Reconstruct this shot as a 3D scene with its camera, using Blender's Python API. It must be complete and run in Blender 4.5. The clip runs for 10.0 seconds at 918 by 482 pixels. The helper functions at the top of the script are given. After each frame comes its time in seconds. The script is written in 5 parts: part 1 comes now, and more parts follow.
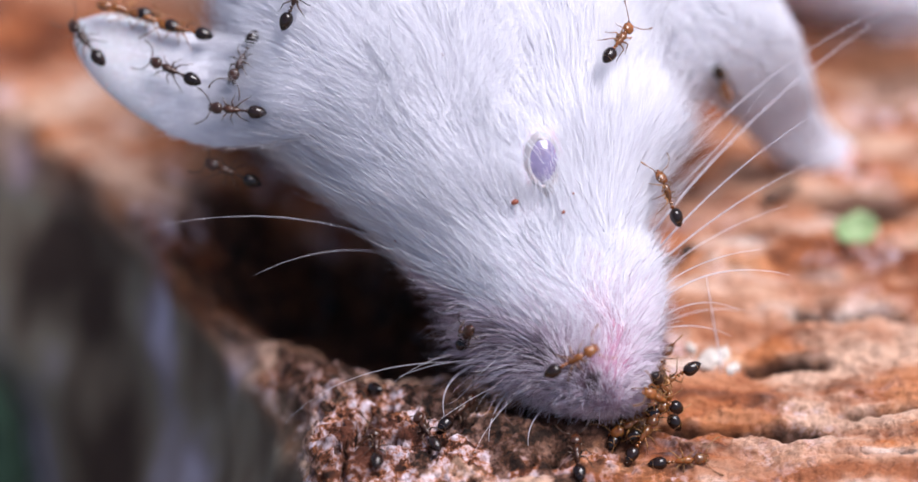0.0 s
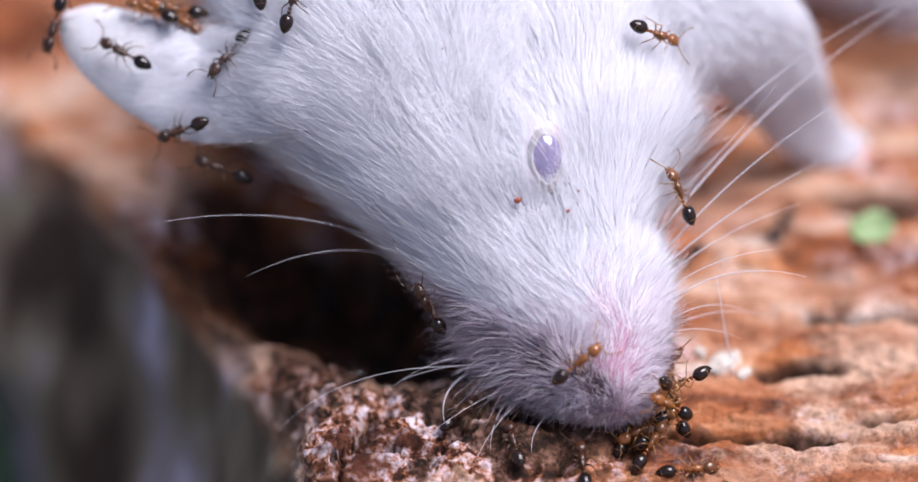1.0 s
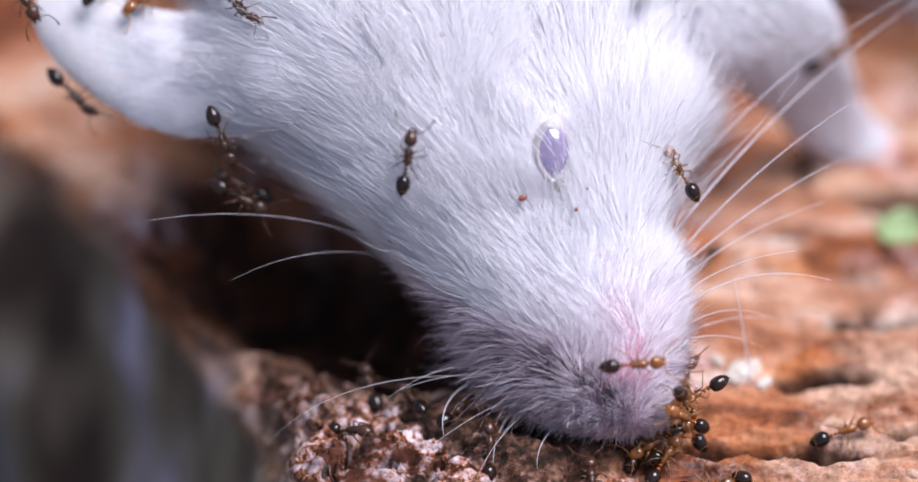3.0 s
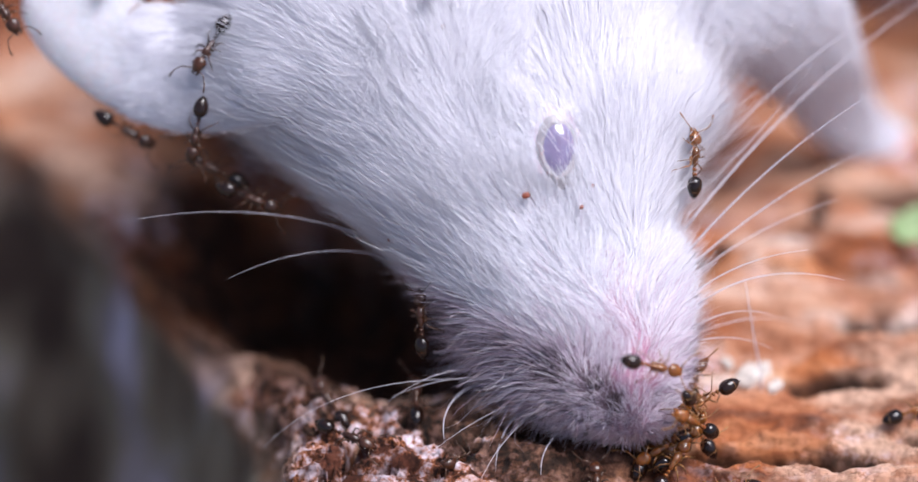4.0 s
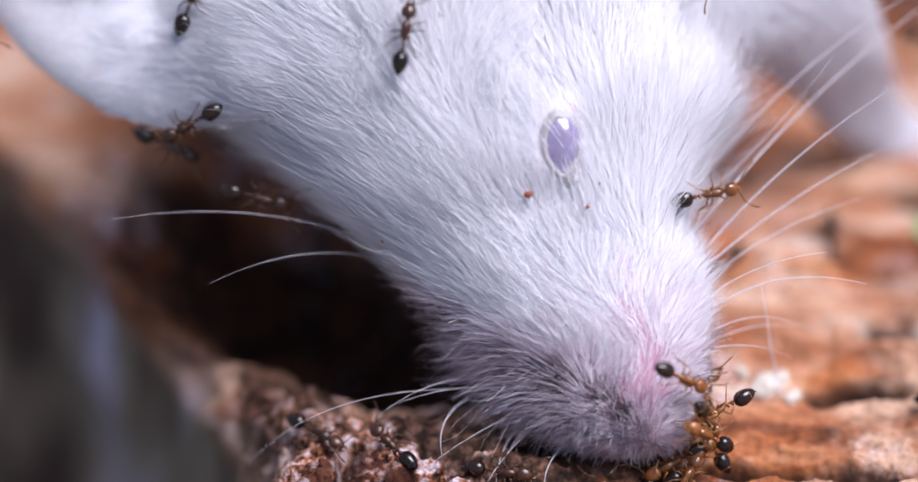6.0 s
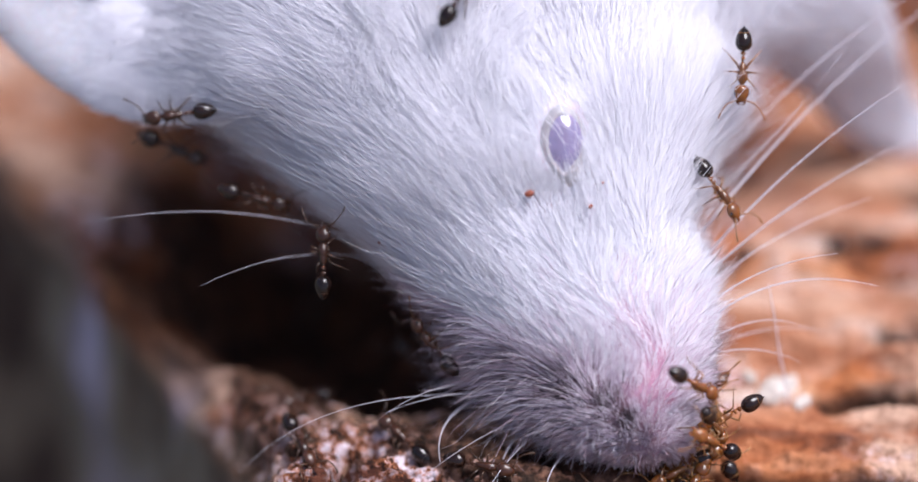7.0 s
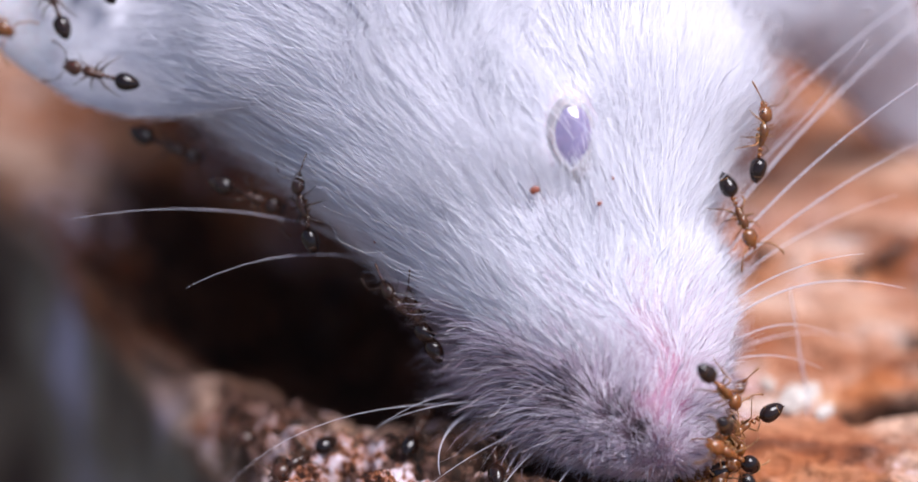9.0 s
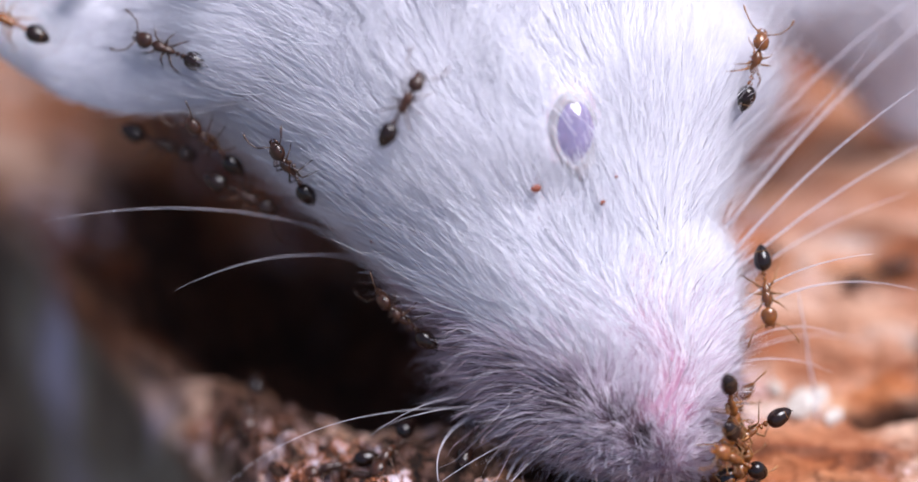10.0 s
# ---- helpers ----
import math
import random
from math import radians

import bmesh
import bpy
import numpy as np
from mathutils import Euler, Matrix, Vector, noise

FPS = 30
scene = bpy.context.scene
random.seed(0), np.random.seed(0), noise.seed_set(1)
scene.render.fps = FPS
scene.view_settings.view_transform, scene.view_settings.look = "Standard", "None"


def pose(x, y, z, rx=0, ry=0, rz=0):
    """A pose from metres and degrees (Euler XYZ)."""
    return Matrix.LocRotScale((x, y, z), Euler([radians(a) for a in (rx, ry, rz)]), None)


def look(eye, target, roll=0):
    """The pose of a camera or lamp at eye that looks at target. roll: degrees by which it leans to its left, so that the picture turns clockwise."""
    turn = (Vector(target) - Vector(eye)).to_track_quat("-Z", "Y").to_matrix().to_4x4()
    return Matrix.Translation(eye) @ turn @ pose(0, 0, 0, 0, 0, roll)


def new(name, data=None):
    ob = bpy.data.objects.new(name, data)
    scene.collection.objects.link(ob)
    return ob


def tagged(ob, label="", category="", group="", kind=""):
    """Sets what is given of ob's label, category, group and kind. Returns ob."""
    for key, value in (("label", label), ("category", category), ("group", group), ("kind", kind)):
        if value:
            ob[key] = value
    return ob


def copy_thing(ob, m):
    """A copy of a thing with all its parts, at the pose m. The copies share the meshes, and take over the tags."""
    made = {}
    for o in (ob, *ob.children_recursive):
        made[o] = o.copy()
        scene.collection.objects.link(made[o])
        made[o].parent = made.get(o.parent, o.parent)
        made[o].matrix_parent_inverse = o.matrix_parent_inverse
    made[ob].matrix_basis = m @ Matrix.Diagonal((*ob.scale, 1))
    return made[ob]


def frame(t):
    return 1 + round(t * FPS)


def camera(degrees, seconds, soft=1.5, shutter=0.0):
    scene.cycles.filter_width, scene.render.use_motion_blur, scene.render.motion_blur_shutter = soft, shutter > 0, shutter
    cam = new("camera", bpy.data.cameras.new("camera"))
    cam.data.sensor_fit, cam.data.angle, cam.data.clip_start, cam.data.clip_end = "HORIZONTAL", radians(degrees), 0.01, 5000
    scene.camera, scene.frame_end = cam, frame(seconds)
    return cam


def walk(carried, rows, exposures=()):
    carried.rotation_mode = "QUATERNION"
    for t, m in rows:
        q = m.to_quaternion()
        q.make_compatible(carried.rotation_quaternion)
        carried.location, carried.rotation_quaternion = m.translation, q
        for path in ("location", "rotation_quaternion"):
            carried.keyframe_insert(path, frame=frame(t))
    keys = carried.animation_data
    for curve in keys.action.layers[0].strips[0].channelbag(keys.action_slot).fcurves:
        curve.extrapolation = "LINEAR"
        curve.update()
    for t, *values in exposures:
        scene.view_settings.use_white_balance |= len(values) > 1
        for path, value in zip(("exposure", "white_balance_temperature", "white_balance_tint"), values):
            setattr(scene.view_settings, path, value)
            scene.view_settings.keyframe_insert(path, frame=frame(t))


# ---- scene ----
from mathutils.bvhtree import BVHTree

# The clip is a close study a few centimetres wide; lengths below are in millimetres, times MM.
MM = 0.001
cam = camera(9.0, 10.0, soft=1.6)

# The camera slides straight towards the animal. SIGHT is the point of aim, the slope of the
# line of sight is 40 degrees; each row: seconds, nearness, small sideways and upward drift (mm).
SIGHT = Vector((0, 0, 9 * MM))
UP = Vector((0, math.sin(radians(40)), math.cos(radians(40))))
TOWARD = Vector((0, -math.cos(radians(40)), math.sin(radians(40))))
REACH = 355.8
PATH = [
    (0.0, 1.000, 0.00, 0.00), (0.5, 1.021, 0.00, -0.03), (1.0, 1.039, -0.04, -0.02), (1.5, 1.056, -0.06, 0.02),
    (2.0, 1.075, -0.10, 0.05), (2.5, 1.093, -0.06, 0.05), (4.0, 1.147, -0.14, -0.04), (4.5, 1.165, -0.17, -0.04),
    (5.0, 1.184, -0.15, -0.03), (5.5, 1.202, -0.09, 0.00), (7.0, 1.257, 0.00, 0.08), (7.5, 1.280, 0.04, 0.07),
    (8.0, 1.299, 0.01, 0.03), (8.5, 1.317, -0.03, 0.04), (9.0, 1.336, -0.04, 0.05), (9.5, 1.354, -0.01, 0.04),
    (10.0, 1.373, 0.00, 0.05)]
# the animal lies at the point of aim, and the lens stays focused on its eye
eye = new("eye", bpy.data.meshes.new("eye"))
cam.data.dof.use_dof, cam.data.dof.focus_object, cam.data.dof.aperture_fstop = True, eye, 10.0
mouse = new("mouse")
mouse.matrix_basis = pose(0, 0, 9 * MM, 50)
tagged(mouse, "dead white mouse on the log, clouded eye, fur soiled round mouth", "mouse")
EYE_TURN = pose(0, 0, 0, 50)
walk(cam, [(t, Matrix.Translation(SIGHT + TOWARD * (REACH / s * MM) + Vector((dx, 0, 0)) * MM + UP * (dy * MM)) @ EYE_TURN)
           for t, s, dx, dy in PATH],
     exposures=[(0.0, 0.43, 5980, 14), (10.0, 0.43, 5900, 15)])

# ---- light: bright overcast day, the bright part of the sky up and to one side ----
SUN_WAY = Vector((0.33, -0.06, 0.88)).normalized()
world = bpy.data.worlds.new("world")
scene.world = world
world.use_nodes = True
sky = world.node_tree.nodes.new("ShaderNodeTexSky")
sky.sky_type, sky.sun_disc = "NISHITA", False
sky.sun_elevation, sky.sun_rotation = math.asin(SUN_WAY.z), math.atan2(SUN_WAY.x, SUN_WAY.y)
sky.air_density, sky.dust_density = 1.0, 3.0
background = world.node_tree.nodes["Background"]
veil = world.node_tree.nodes.new("ShaderNodeHueSaturation")
veil.inputs["Saturation"].default_value = 0.95
world.node_tree.links.new(sky.outputs[0], veil.inputs["Color"])
world.node_tree.links.new(veil.outputs[0], background.inputs[0])
background.inputs[1].default_value = 0.094
sun = new("sun", bpy.data.lights.new("sun", "SUN"))
sun.data.energy, sun.data.angle, sun.data.color = 3.8, radians(36), (1.0, 0.97, 0.93)
sun.matrix_world = look(SUN_WAY, (0, 0, 0))


# ---- materials ----
def mat(name):
    m = bpy.data.materials.new(name)
    m.use_nodes = True
    return m, m.node_tree.nodes, m.node_tree.links, m.node_tree.nodes["Principled BSDF"]


def noise_node(nodes, links, scale, detail=4.0, rough=0.6, space="Object"):
    tc = nodes.new("ShaderNodeTexCoord")
    n = nodes.new("ShaderNodeTexNoise")
    n.inputs["Scale"].default_value, n.inputs["Detail"].default_value, n.inputs["Roughness"].default_value = scale, detail, rough
    links.new(tc.outputs[space], n.inputs["Vector"])
    return n


def ramp(nodes, links, source, stops):
    r = nodes.new("ShaderNodeValToRGB")
    e = r.color_ramp.elements
    for i, (p, c) in enumerate(stops):
        k = e[i] if i < 2 else e.new(p)
        k.position, k.color = p, (*c, 1)
    links.new(source, r.inputs[0])
    return r


def mixed(nodes, links, fac, a, b, mode="MIX"):
    m = nodes.new("ShaderNodeMix")
    m.data_type, m.blend_type = "RGBA", mode
    for socket, value in ((m.inputs["Factor"], fac), (m.inputs[6], a), (m.inputs[7], b)):
        if isinstance(value, (int, float)):
            socket.default_value = value
        elif isinstance(value, tuple):
            socket.default_value = (*value, 1)
        else:
            links.new(value, socket)
    return m.outputs[2]


def bump(nodes, links, bsdf, height, strength, distance):
    b = nodes.new("ShaderNodeBump")
    b.inputs["Strength"].default_value, b.inputs["Distance"].default_value = strength, distance
    links.new(height, b.inputs["Height"])
    links.new(b.outputs[0], bsdf.inputs["Normal"])


def plain(name, color, rough=0.5, sss=0.0, scale=3000, spread=0.25, coat=0.0, bumpy=0.0, trans=0.0):
    m, nodes, links, b = mat(name)
    n = noise_node(nodes, links, scale)
    dark = tuple(c * (1 - spread) for c in color)
    light = tuple(min(1, c * (1 + spread)) for c in color)
    r = ramp(nodes, links, n.outputs[0], [(0.3, dark), (0.7, light)])
    links.new(r.outputs[0], b.inputs["Base Color"])
    b.inputs["Roughness"].default_value = rough
    b.inputs["Coat Weight"].default_value = coat
    b.inputs["Transmission Weight"].default_value = trans
    if sss:
        b.inputs["Subsurface Weight"].default_value = sss
        b.inputs["Subsurface Radius"].default_value = (1.0, 0.5, 0.4)
        b.inputs["Subsurface Scale"].default_value = 0.6 * MM
    if bumpy:
        bump(nodes, links, b, n.outputs[0], bumpy, 0.1 * MM)
    return m


def fur_material(name, low, high, through_light=0.5):
    """Fine hair: each strand a little different, light shines through it."""
    m, nodes, links, b = mat(name)
    geo = nodes.new("ShaderNodeNewGeometry")
    r = ramp(nodes, links, geo.outputs["Random Per Island"], [(0.0, low), (1.0, high)])
    links.new(r.outputs[0], b.inputs["Base Color"])
    b.inputs["Roughness"].default_value = 0.45
    b.inputs["Specular IOR Level"].default_value = 0.35
    t = nodes.new("ShaderNodeBsdfTranslucent")
    links.new(r.outputs[0], t.inputs[0])
    mx = nodes.new("ShaderNodeMixShader")
    mx.inputs[0].default_value = through_light
    links.new(b.outputs[0], mx.inputs[1])
    links.new(t.outputs[0], mx.inputs[2])
    links.new(mx.outputs[0], nodes["Material Output"].inputs[0])
    return m


def skin_material():
    """Pale skin that turns pink on the thinly haired muzzle."""
    m, nodes, links, b = mat("pale_pink_skin")
    tc = nodes.new("ShaderNodeTexCoord")
    far = nodes.new("ShaderNodeVectorMath")
    far.operation = "DISTANCE"
    links.new(tc.outputs["Object"], far.inputs[0])
    far.inputs[1].default_value = (9.5 * MM, -6.5 * MM, 2 * MM)
    n = noise_node(nodes, links, 900)
    grow = nodes.new("ShaderNodeMath")
    grow.operation, grow.inputs[1].default_value = "MULTIPLY_ADD", 95.0
    links.new(far.outputs["Value"], grow.inputs[0])
    shift = nodes.new("ShaderNodeMath")
    shift.operation, shift.inputs[1].default_value = "MULTIPLY", 0.5
    links.new(n.outputs[0], shift.inputs[0])
    links.new(shift.outputs[0], grow.inputs[2])
    r = ramp(nodes, links, grow.outputs[0], [(0.3, (0.40, 0.19, 0.28)), (0.85, (0.62, 0.50, 0.57))])
    # darkened under stained hair, also as the shade between the tufts
    at = nodes.new("ShaderNodeAttribute")
    at.attribute_name = "stain_shade"
    links.new(mixed(nodes, links, at.outputs["Fac"], r.outputs[0], (0.06, 0.03, 0.03)), b.inputs["Base Color"])
    b.inputs["Roughness"].default_value = 0.5
    b.inputs["Subsurface Weight"].default_value, b.inputs["Subsurface Scale"].default_value = 0.5, 0.6 * MM
    b.inputs["Subsurface Radius"].default_value = (1.0, 0.5, 0.4)
    bump(nodes, links, b, n.outputs[0], 0.5, 0.1 * MM)
    return m


def log_material():
    m, nodes, links, b = mat("log_bark")
    big = noise_node(nodes, links, 130, 4, 0.6)
    mid = noise_node(nodes, links, 900, 8, 0.72)
    fine = noise_node(nodes, links, 2600, 5, 0.7)
    tc = nodes.new("ShaderNodeTexCoord")
    mp = nodes.new("ShaderNodeMapping")
    mp.inputs["Scale"].default_value = (90, 420, 300)
    links.new(tc.outputs["Object"], mp.inputs[0])
    grain = nodes.new("ShaderNodeTexNoise")
    grain.inputs["Scale"].default_value, grain.inputs["Detail"].default_value = 1.0, 6
    links.new(mp.outputs[0], grain.inputs["Vector"])
    wood = ramp(nodes, links, grain.outputs[0], [(0.28, (0.05, 0.015, 0.007)), (0.42, (0.25, 0.07, 0.025)), (0.55, (0.50, 0.165, 0.055)), (0.70, (0.64, 0.33, 0.18))])
    pale = ramp(nodes, links, mid.outputs[0], [(0.42, (0.010, 0.004, 0.003)), (0.46, (0.12, 0.036, 0.014)), (0.49, (0.40, 0.135, 0.045)), (0.515, (0.54, 0.35, 0.34)), (0.575, (0.76, 0.66, 0.73))])
    where = ramp(nodes, links, big.outputs[0], [(0.49, (0, 0, 0)), (0.62, (1, 1, 1))])
    at = nodes.new("ShaderNodeAttribute")
    at.attribute_name = "crumb"
    mx = nodes.new("ShaderNodeMath")
    mx.operation = "MAXIMUM"
    links.new(where.outputs[0], mx.inputs[0])
    links.new(at.outputs["Fac"], mx.inputs[1])
    top = mixed(nodes, links, mx.outputs[0], wood.outputs[0], pale.outputs[0])
    streak = nodes.new("ShaderNodeTexNoise")
    mp2 = nodes.new("ShaderNodeMapping")
    mp2.inputs["Scale"].default_value = (60, 150, 150)
    links.new(tc.outputs["Object"], mp2.inputs[0])
    streak.inputs["Scale"].default_value, streak.inputs["Detail"].default_value, streak.inputs["Roughness"].default_value = 1.0, 5, 0.65
    links.new(mp2.outputs[0], streak.inputs["Vector"])
    pale2 = ramp(nodes, links, streak.outputs[0], [(0.49, (0, 0, 0)), (0.60, (1, 1, 1))])
    top = mixed(nodes, links, pale2.outputs[0], top, (0.60, 0.37, 0.26))
    dark2 = ramp(nodes, links, streak.outputs[0], [(0.36, (1, 1, 1)), (0.46, (0, 0, 0))])
    top = mixed(nodes, links, dark2.outputs[0], top, (0.10, 0.03, 0.015))
    mottle = ramp(nodes, links, mid.outputs[0], [(0.36, (0.45, 0.38, 0.34)), (0.50, (1, 1, 1))])
    top = mixed(nodes, links, 0.8, top, mottle.outputs[0], "MULTIPLY")
    for key, colors in (("bleach", [(0.38, (0.38, 0.13, 0.055)), (0.50, (0.56, 0.30, 0.19)), (0.64, (0.74, 0.60, 0.53))]),
                        ("rust", [(0.40, (0.06, 0.018, 0.009)), (0.50, (0.28, 0.08, 0.028)), (0.60, (0.50, 0.19, 0.08))])):
        patch = nodes.new("ShaderNodeAttribute")
        patch.attribute_name = key
        tint = ramp(nodes, links, grain.outputs[0], colors)
        top = mixed(nodes, links, patch.outputs["Fac"], top, tint.outputs[0])
    # rotten wood, and the shade of hollow and cracks put into the colour
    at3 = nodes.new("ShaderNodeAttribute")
    at3.attribute_name = "rot_shade"
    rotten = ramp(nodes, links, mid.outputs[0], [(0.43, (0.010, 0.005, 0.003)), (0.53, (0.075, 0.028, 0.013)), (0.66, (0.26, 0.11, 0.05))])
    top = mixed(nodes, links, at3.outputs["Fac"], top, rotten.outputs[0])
    pits = ramp(nodes, links, fine.outputs[0], [(0.38, (0.12, 0.07, 0.05)), (0.48, (1, 1, 1))])
    grit = nodes.new("ShaderNodeMath")
    grit.operation, grit.inputs[1].default_value, grit.inputs[2].default_value = "MULTIPLY_ADD", 0.35, 0.35
    links.new(at.outputs["Fac"], grit.inputs[0])
    top = mixed(nodes, links, grit.outputs[0], top, pits.outputs[0], "MULTIPLY")
    mp3 = nodes.new("ShaderNodeMapping")
    mp3.inputs["Scale"].default_value = (150, 150, 48)
    links.new(tc.outputs["Object"], mp3.inputs[0])
    blotch = nodes.new("ShaderNodeTexNoise")
    blotch.inputs["Scale"].default_value, blotch.inputs["Detail"].default_value = 1.0, 3
    links.new(mp3.outputs[0], blotch.inputs["Vector"])
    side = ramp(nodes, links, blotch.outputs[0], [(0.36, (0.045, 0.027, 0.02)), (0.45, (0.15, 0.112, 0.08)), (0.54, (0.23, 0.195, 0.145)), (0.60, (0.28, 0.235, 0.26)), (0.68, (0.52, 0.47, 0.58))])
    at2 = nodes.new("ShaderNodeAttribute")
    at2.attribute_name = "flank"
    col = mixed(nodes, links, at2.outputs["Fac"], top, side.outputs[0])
    links.new(col, b.inputs["Base Color"])
    b.inputs["Roughness"].default_value = 0.8
    b.inputs["Specular IOR Level"].default_value = 0.25
    both = nodes.new("ShaderNodeMath")
    both.operation = "ADD"
    links.new(fine.outputs[0], both.inputs[0])
    links.new(grain.outputs[0], both.inputs[1])
    bump(nodes, links, b, both.outputs[0], 0.85, 0.35 * MM)
    return m


FUR = fur_material("white_fur", (0.68, 0.65, 0.72), (0.96, 0.94, 0.975), 0.25)
# soiled hair, also painted shade on the underside of jaw and muzzle
FUR_DIRTY_SHADED = fur_material("soiled_fur", (0.05, 0.028, 0.035), (0.50, 0.40, 0.46), 0.25)
FUR_MUZZLE = fur_material("pinkish_muzzle_fur", (0.56, 0.42, 0.53), (0.94, 0.88, 0.93), 0.25)
WHISKER = fur_material("whisker_hair", (0.78, 0.75, 0.80), (0.88, 0.85, 0.90))
SKIN = skin_material()
DOWN_SKIN = plain("white_downy_skin", (0.86, 0.80, 0.83), 0.6, sss=0.4, scale=1200, spread=0.08, bumpy=0.6)
EAR_SKIN = plain("thin_ear_skin", (0.56, 0.53, 0.56), 0.65, sss=0.5, scale=900, spread=0.05, bumpy=0.25)
LID = plain("moist_lid_skin", (0.37, 0.335, 0.355), 0.38, sss=0.4, scale=4200, spread=0.07, coat=0.08, bumpy=0.5)
EYEBALL = plain("clouded_eye", (0.27, 0.22, 0.35), 0.14, sss=0.3, scale=900, spread=0.25, coat=1.0, bumpy=0.25)
PAW_SKIN = plain("pink_paw_skin", (0.78, 0.40, 0.38), 0.5, sss=0.5, scale=1500, spread=0.15, bumpy=0.4)
SCAB = plain("dried_speck", (0.24, 0.06, 0.03), 0.5, scale=5000)
LOG = log_material()
SOIL = plain("forest_soil", (0.14, 0.12, 0.105), 0.9, scale=60, spread=0.6, bumpy=0.6)
LEAF = plain("fresh_leaf", (0.24, 0.32, 0.14), 0.45, scale=800, spread=0.2)
LICHEN = plain("white_flake", (0.56, 0.49, 0.44), 0.8, scale=2500, spread=0.12, bumpy=0.8)
MOSS = plain("moss", (0.022, 0.05, 0.03), 0.9, scale=400, spread=0.4)


# ---- mesh helpers ----
def lattice(p, seed):
    """Smooth lattice noise in -1..1 at the rows of p."""
    i = np.floor(p).astype(np.int64)
    f = p - i
    f = f * f * (3 - 2 * f)
    total = np.zeros(len(p))
    for dx in (0, 1):
        for dy in (0, 1):
            for dz in (0, 1):
                h = (i[:, 0] + dx) * 374761393 + (i[:, 1] + dy) * 668265263 + (i[:, 2] + dz) * 2147483647 + seed * 974711
                h = (h ^ (h >> 13)) * 1274126177
                h = ((h ^ (h >> 16)) & 0xFFFF) / 32767.5 - 1
                w = (f[:, 0] if dx else 1 - f[:, 0]) * (f[:, 1] if dy else 1 - f[:, 1]) * (f[:, 2] if dz else 1 - f[:, 2])
                total += w * h
    return total


def fbm(p, size, octaves=4, seed=1, gain=0.5):
    total, amp, q = np.zeros(len(p)), 1.0, p / size
    for k in range(octaves):
        total += amp * lattice(q, seed + k)
        q, amp = q * 2.03 + 7.1, amp * gain
    return total


def mesh_from(name, verts, faces, material, smooth=True):
    me = bpy.data.meshes.new(name)
    me.from_pydata([tuple(v) for v in verts], [], [tuple(f) for f in faces])
    me.materials.append(material)
    if smooth:
        me.polygons.foreach_set("use_smooth", [True] * len(me.polygons))
    me.update()
    return me


def part(name, me, parent, label="", m=None):
    """One mesh object under a thing or under a part."""
    ob = new(name, me)
    ob.parent = parent
    if m is not None:
        ob.matrix_basis = m
    if label:
        ob["label"] = label
    return ob


def grid_faces(rows, cols, wrap=False):
    faces = []
    for i in range(rows - 1):
        for j in range(cols if wrap else cols - 1):
            k = (j + 1) % cols
            faces.append((i * cols + j, i * cols + k, (i + 1) * cols + k, (i + 1) * cols + j))
    return faces


def tube_data(points, radii, sides=6, flat=1.0):
    """Verts and faces of a round tube along points, closed at both ends."""
    pts = [Vector(p) for p in points]
    verts, n = [], len(pts)
    side = None
    for i, p in enumerate(pts):
        d = (pts[min(i + 1, n - 1)] - pts[max(i - 1, 0)]).normalized()
        if side is None:
            side = d.cross(Vector((0.3, 0.2, 1))).normalized()
        side = (side - d * side.dot(d)).normalized()
        up = d.cross(side)
        for k in range(sides):
            a = 2 * math.pi * k / sides
            verts.append(p + (side * math.cos(a) + up * (math.sin(a) * flat)) * radii[i])
    faces = grid_faces(n, sides, True)
    faces += [tuple(range(sides))[::-1], tuple(range((n - 1) * sides, n * sides))]
    return verts, faces


def curve_points(a, b, bow, n):
    """n points from a to b, bowed by the vector bow at the middle."""
    a, b, bow = Vector(a), Vector(b), Vector(bow)
    return [a.lerp(b, i / (n - 1)) + bow * (4 * (i / (n - 1)) * (1 - i / (n - 1))) for i in range(n)]


def ellipsoid_data(center, radii, turn=None, rings=10, sides=14, bulge=None):
    verts, faces = [], []
    for i in range(rings + 1):
        th = math.pi * i / rings
        for j in range(sides):
            ph = 2 * math.pi * j / sides
            v = Vector((math.cos(th), math.sin(th) * math.cos(ph), math.sin(th) * math.sin(ph)))
            if bulge:
                v = bulge(v)
            v = Vector((v.x * radii[0], v.y * radii[1], v.z * radii[2]))
            if turn:
                v = turn @ v
            verts.append(v + Vector(center))
    return verts, grid_faces(rings + 1, sides, True)


def joined(*pieces):
    verts, faces = [], []
    for v, f in pieces:
        o = len(verts)
        verts += list(v)
        faces += [tuple(i + o for i in q) for q in f]
    return verts, faces


def scaled(data, k=MM):
    return [Vector(v) * k for v in data[0]], data[1]


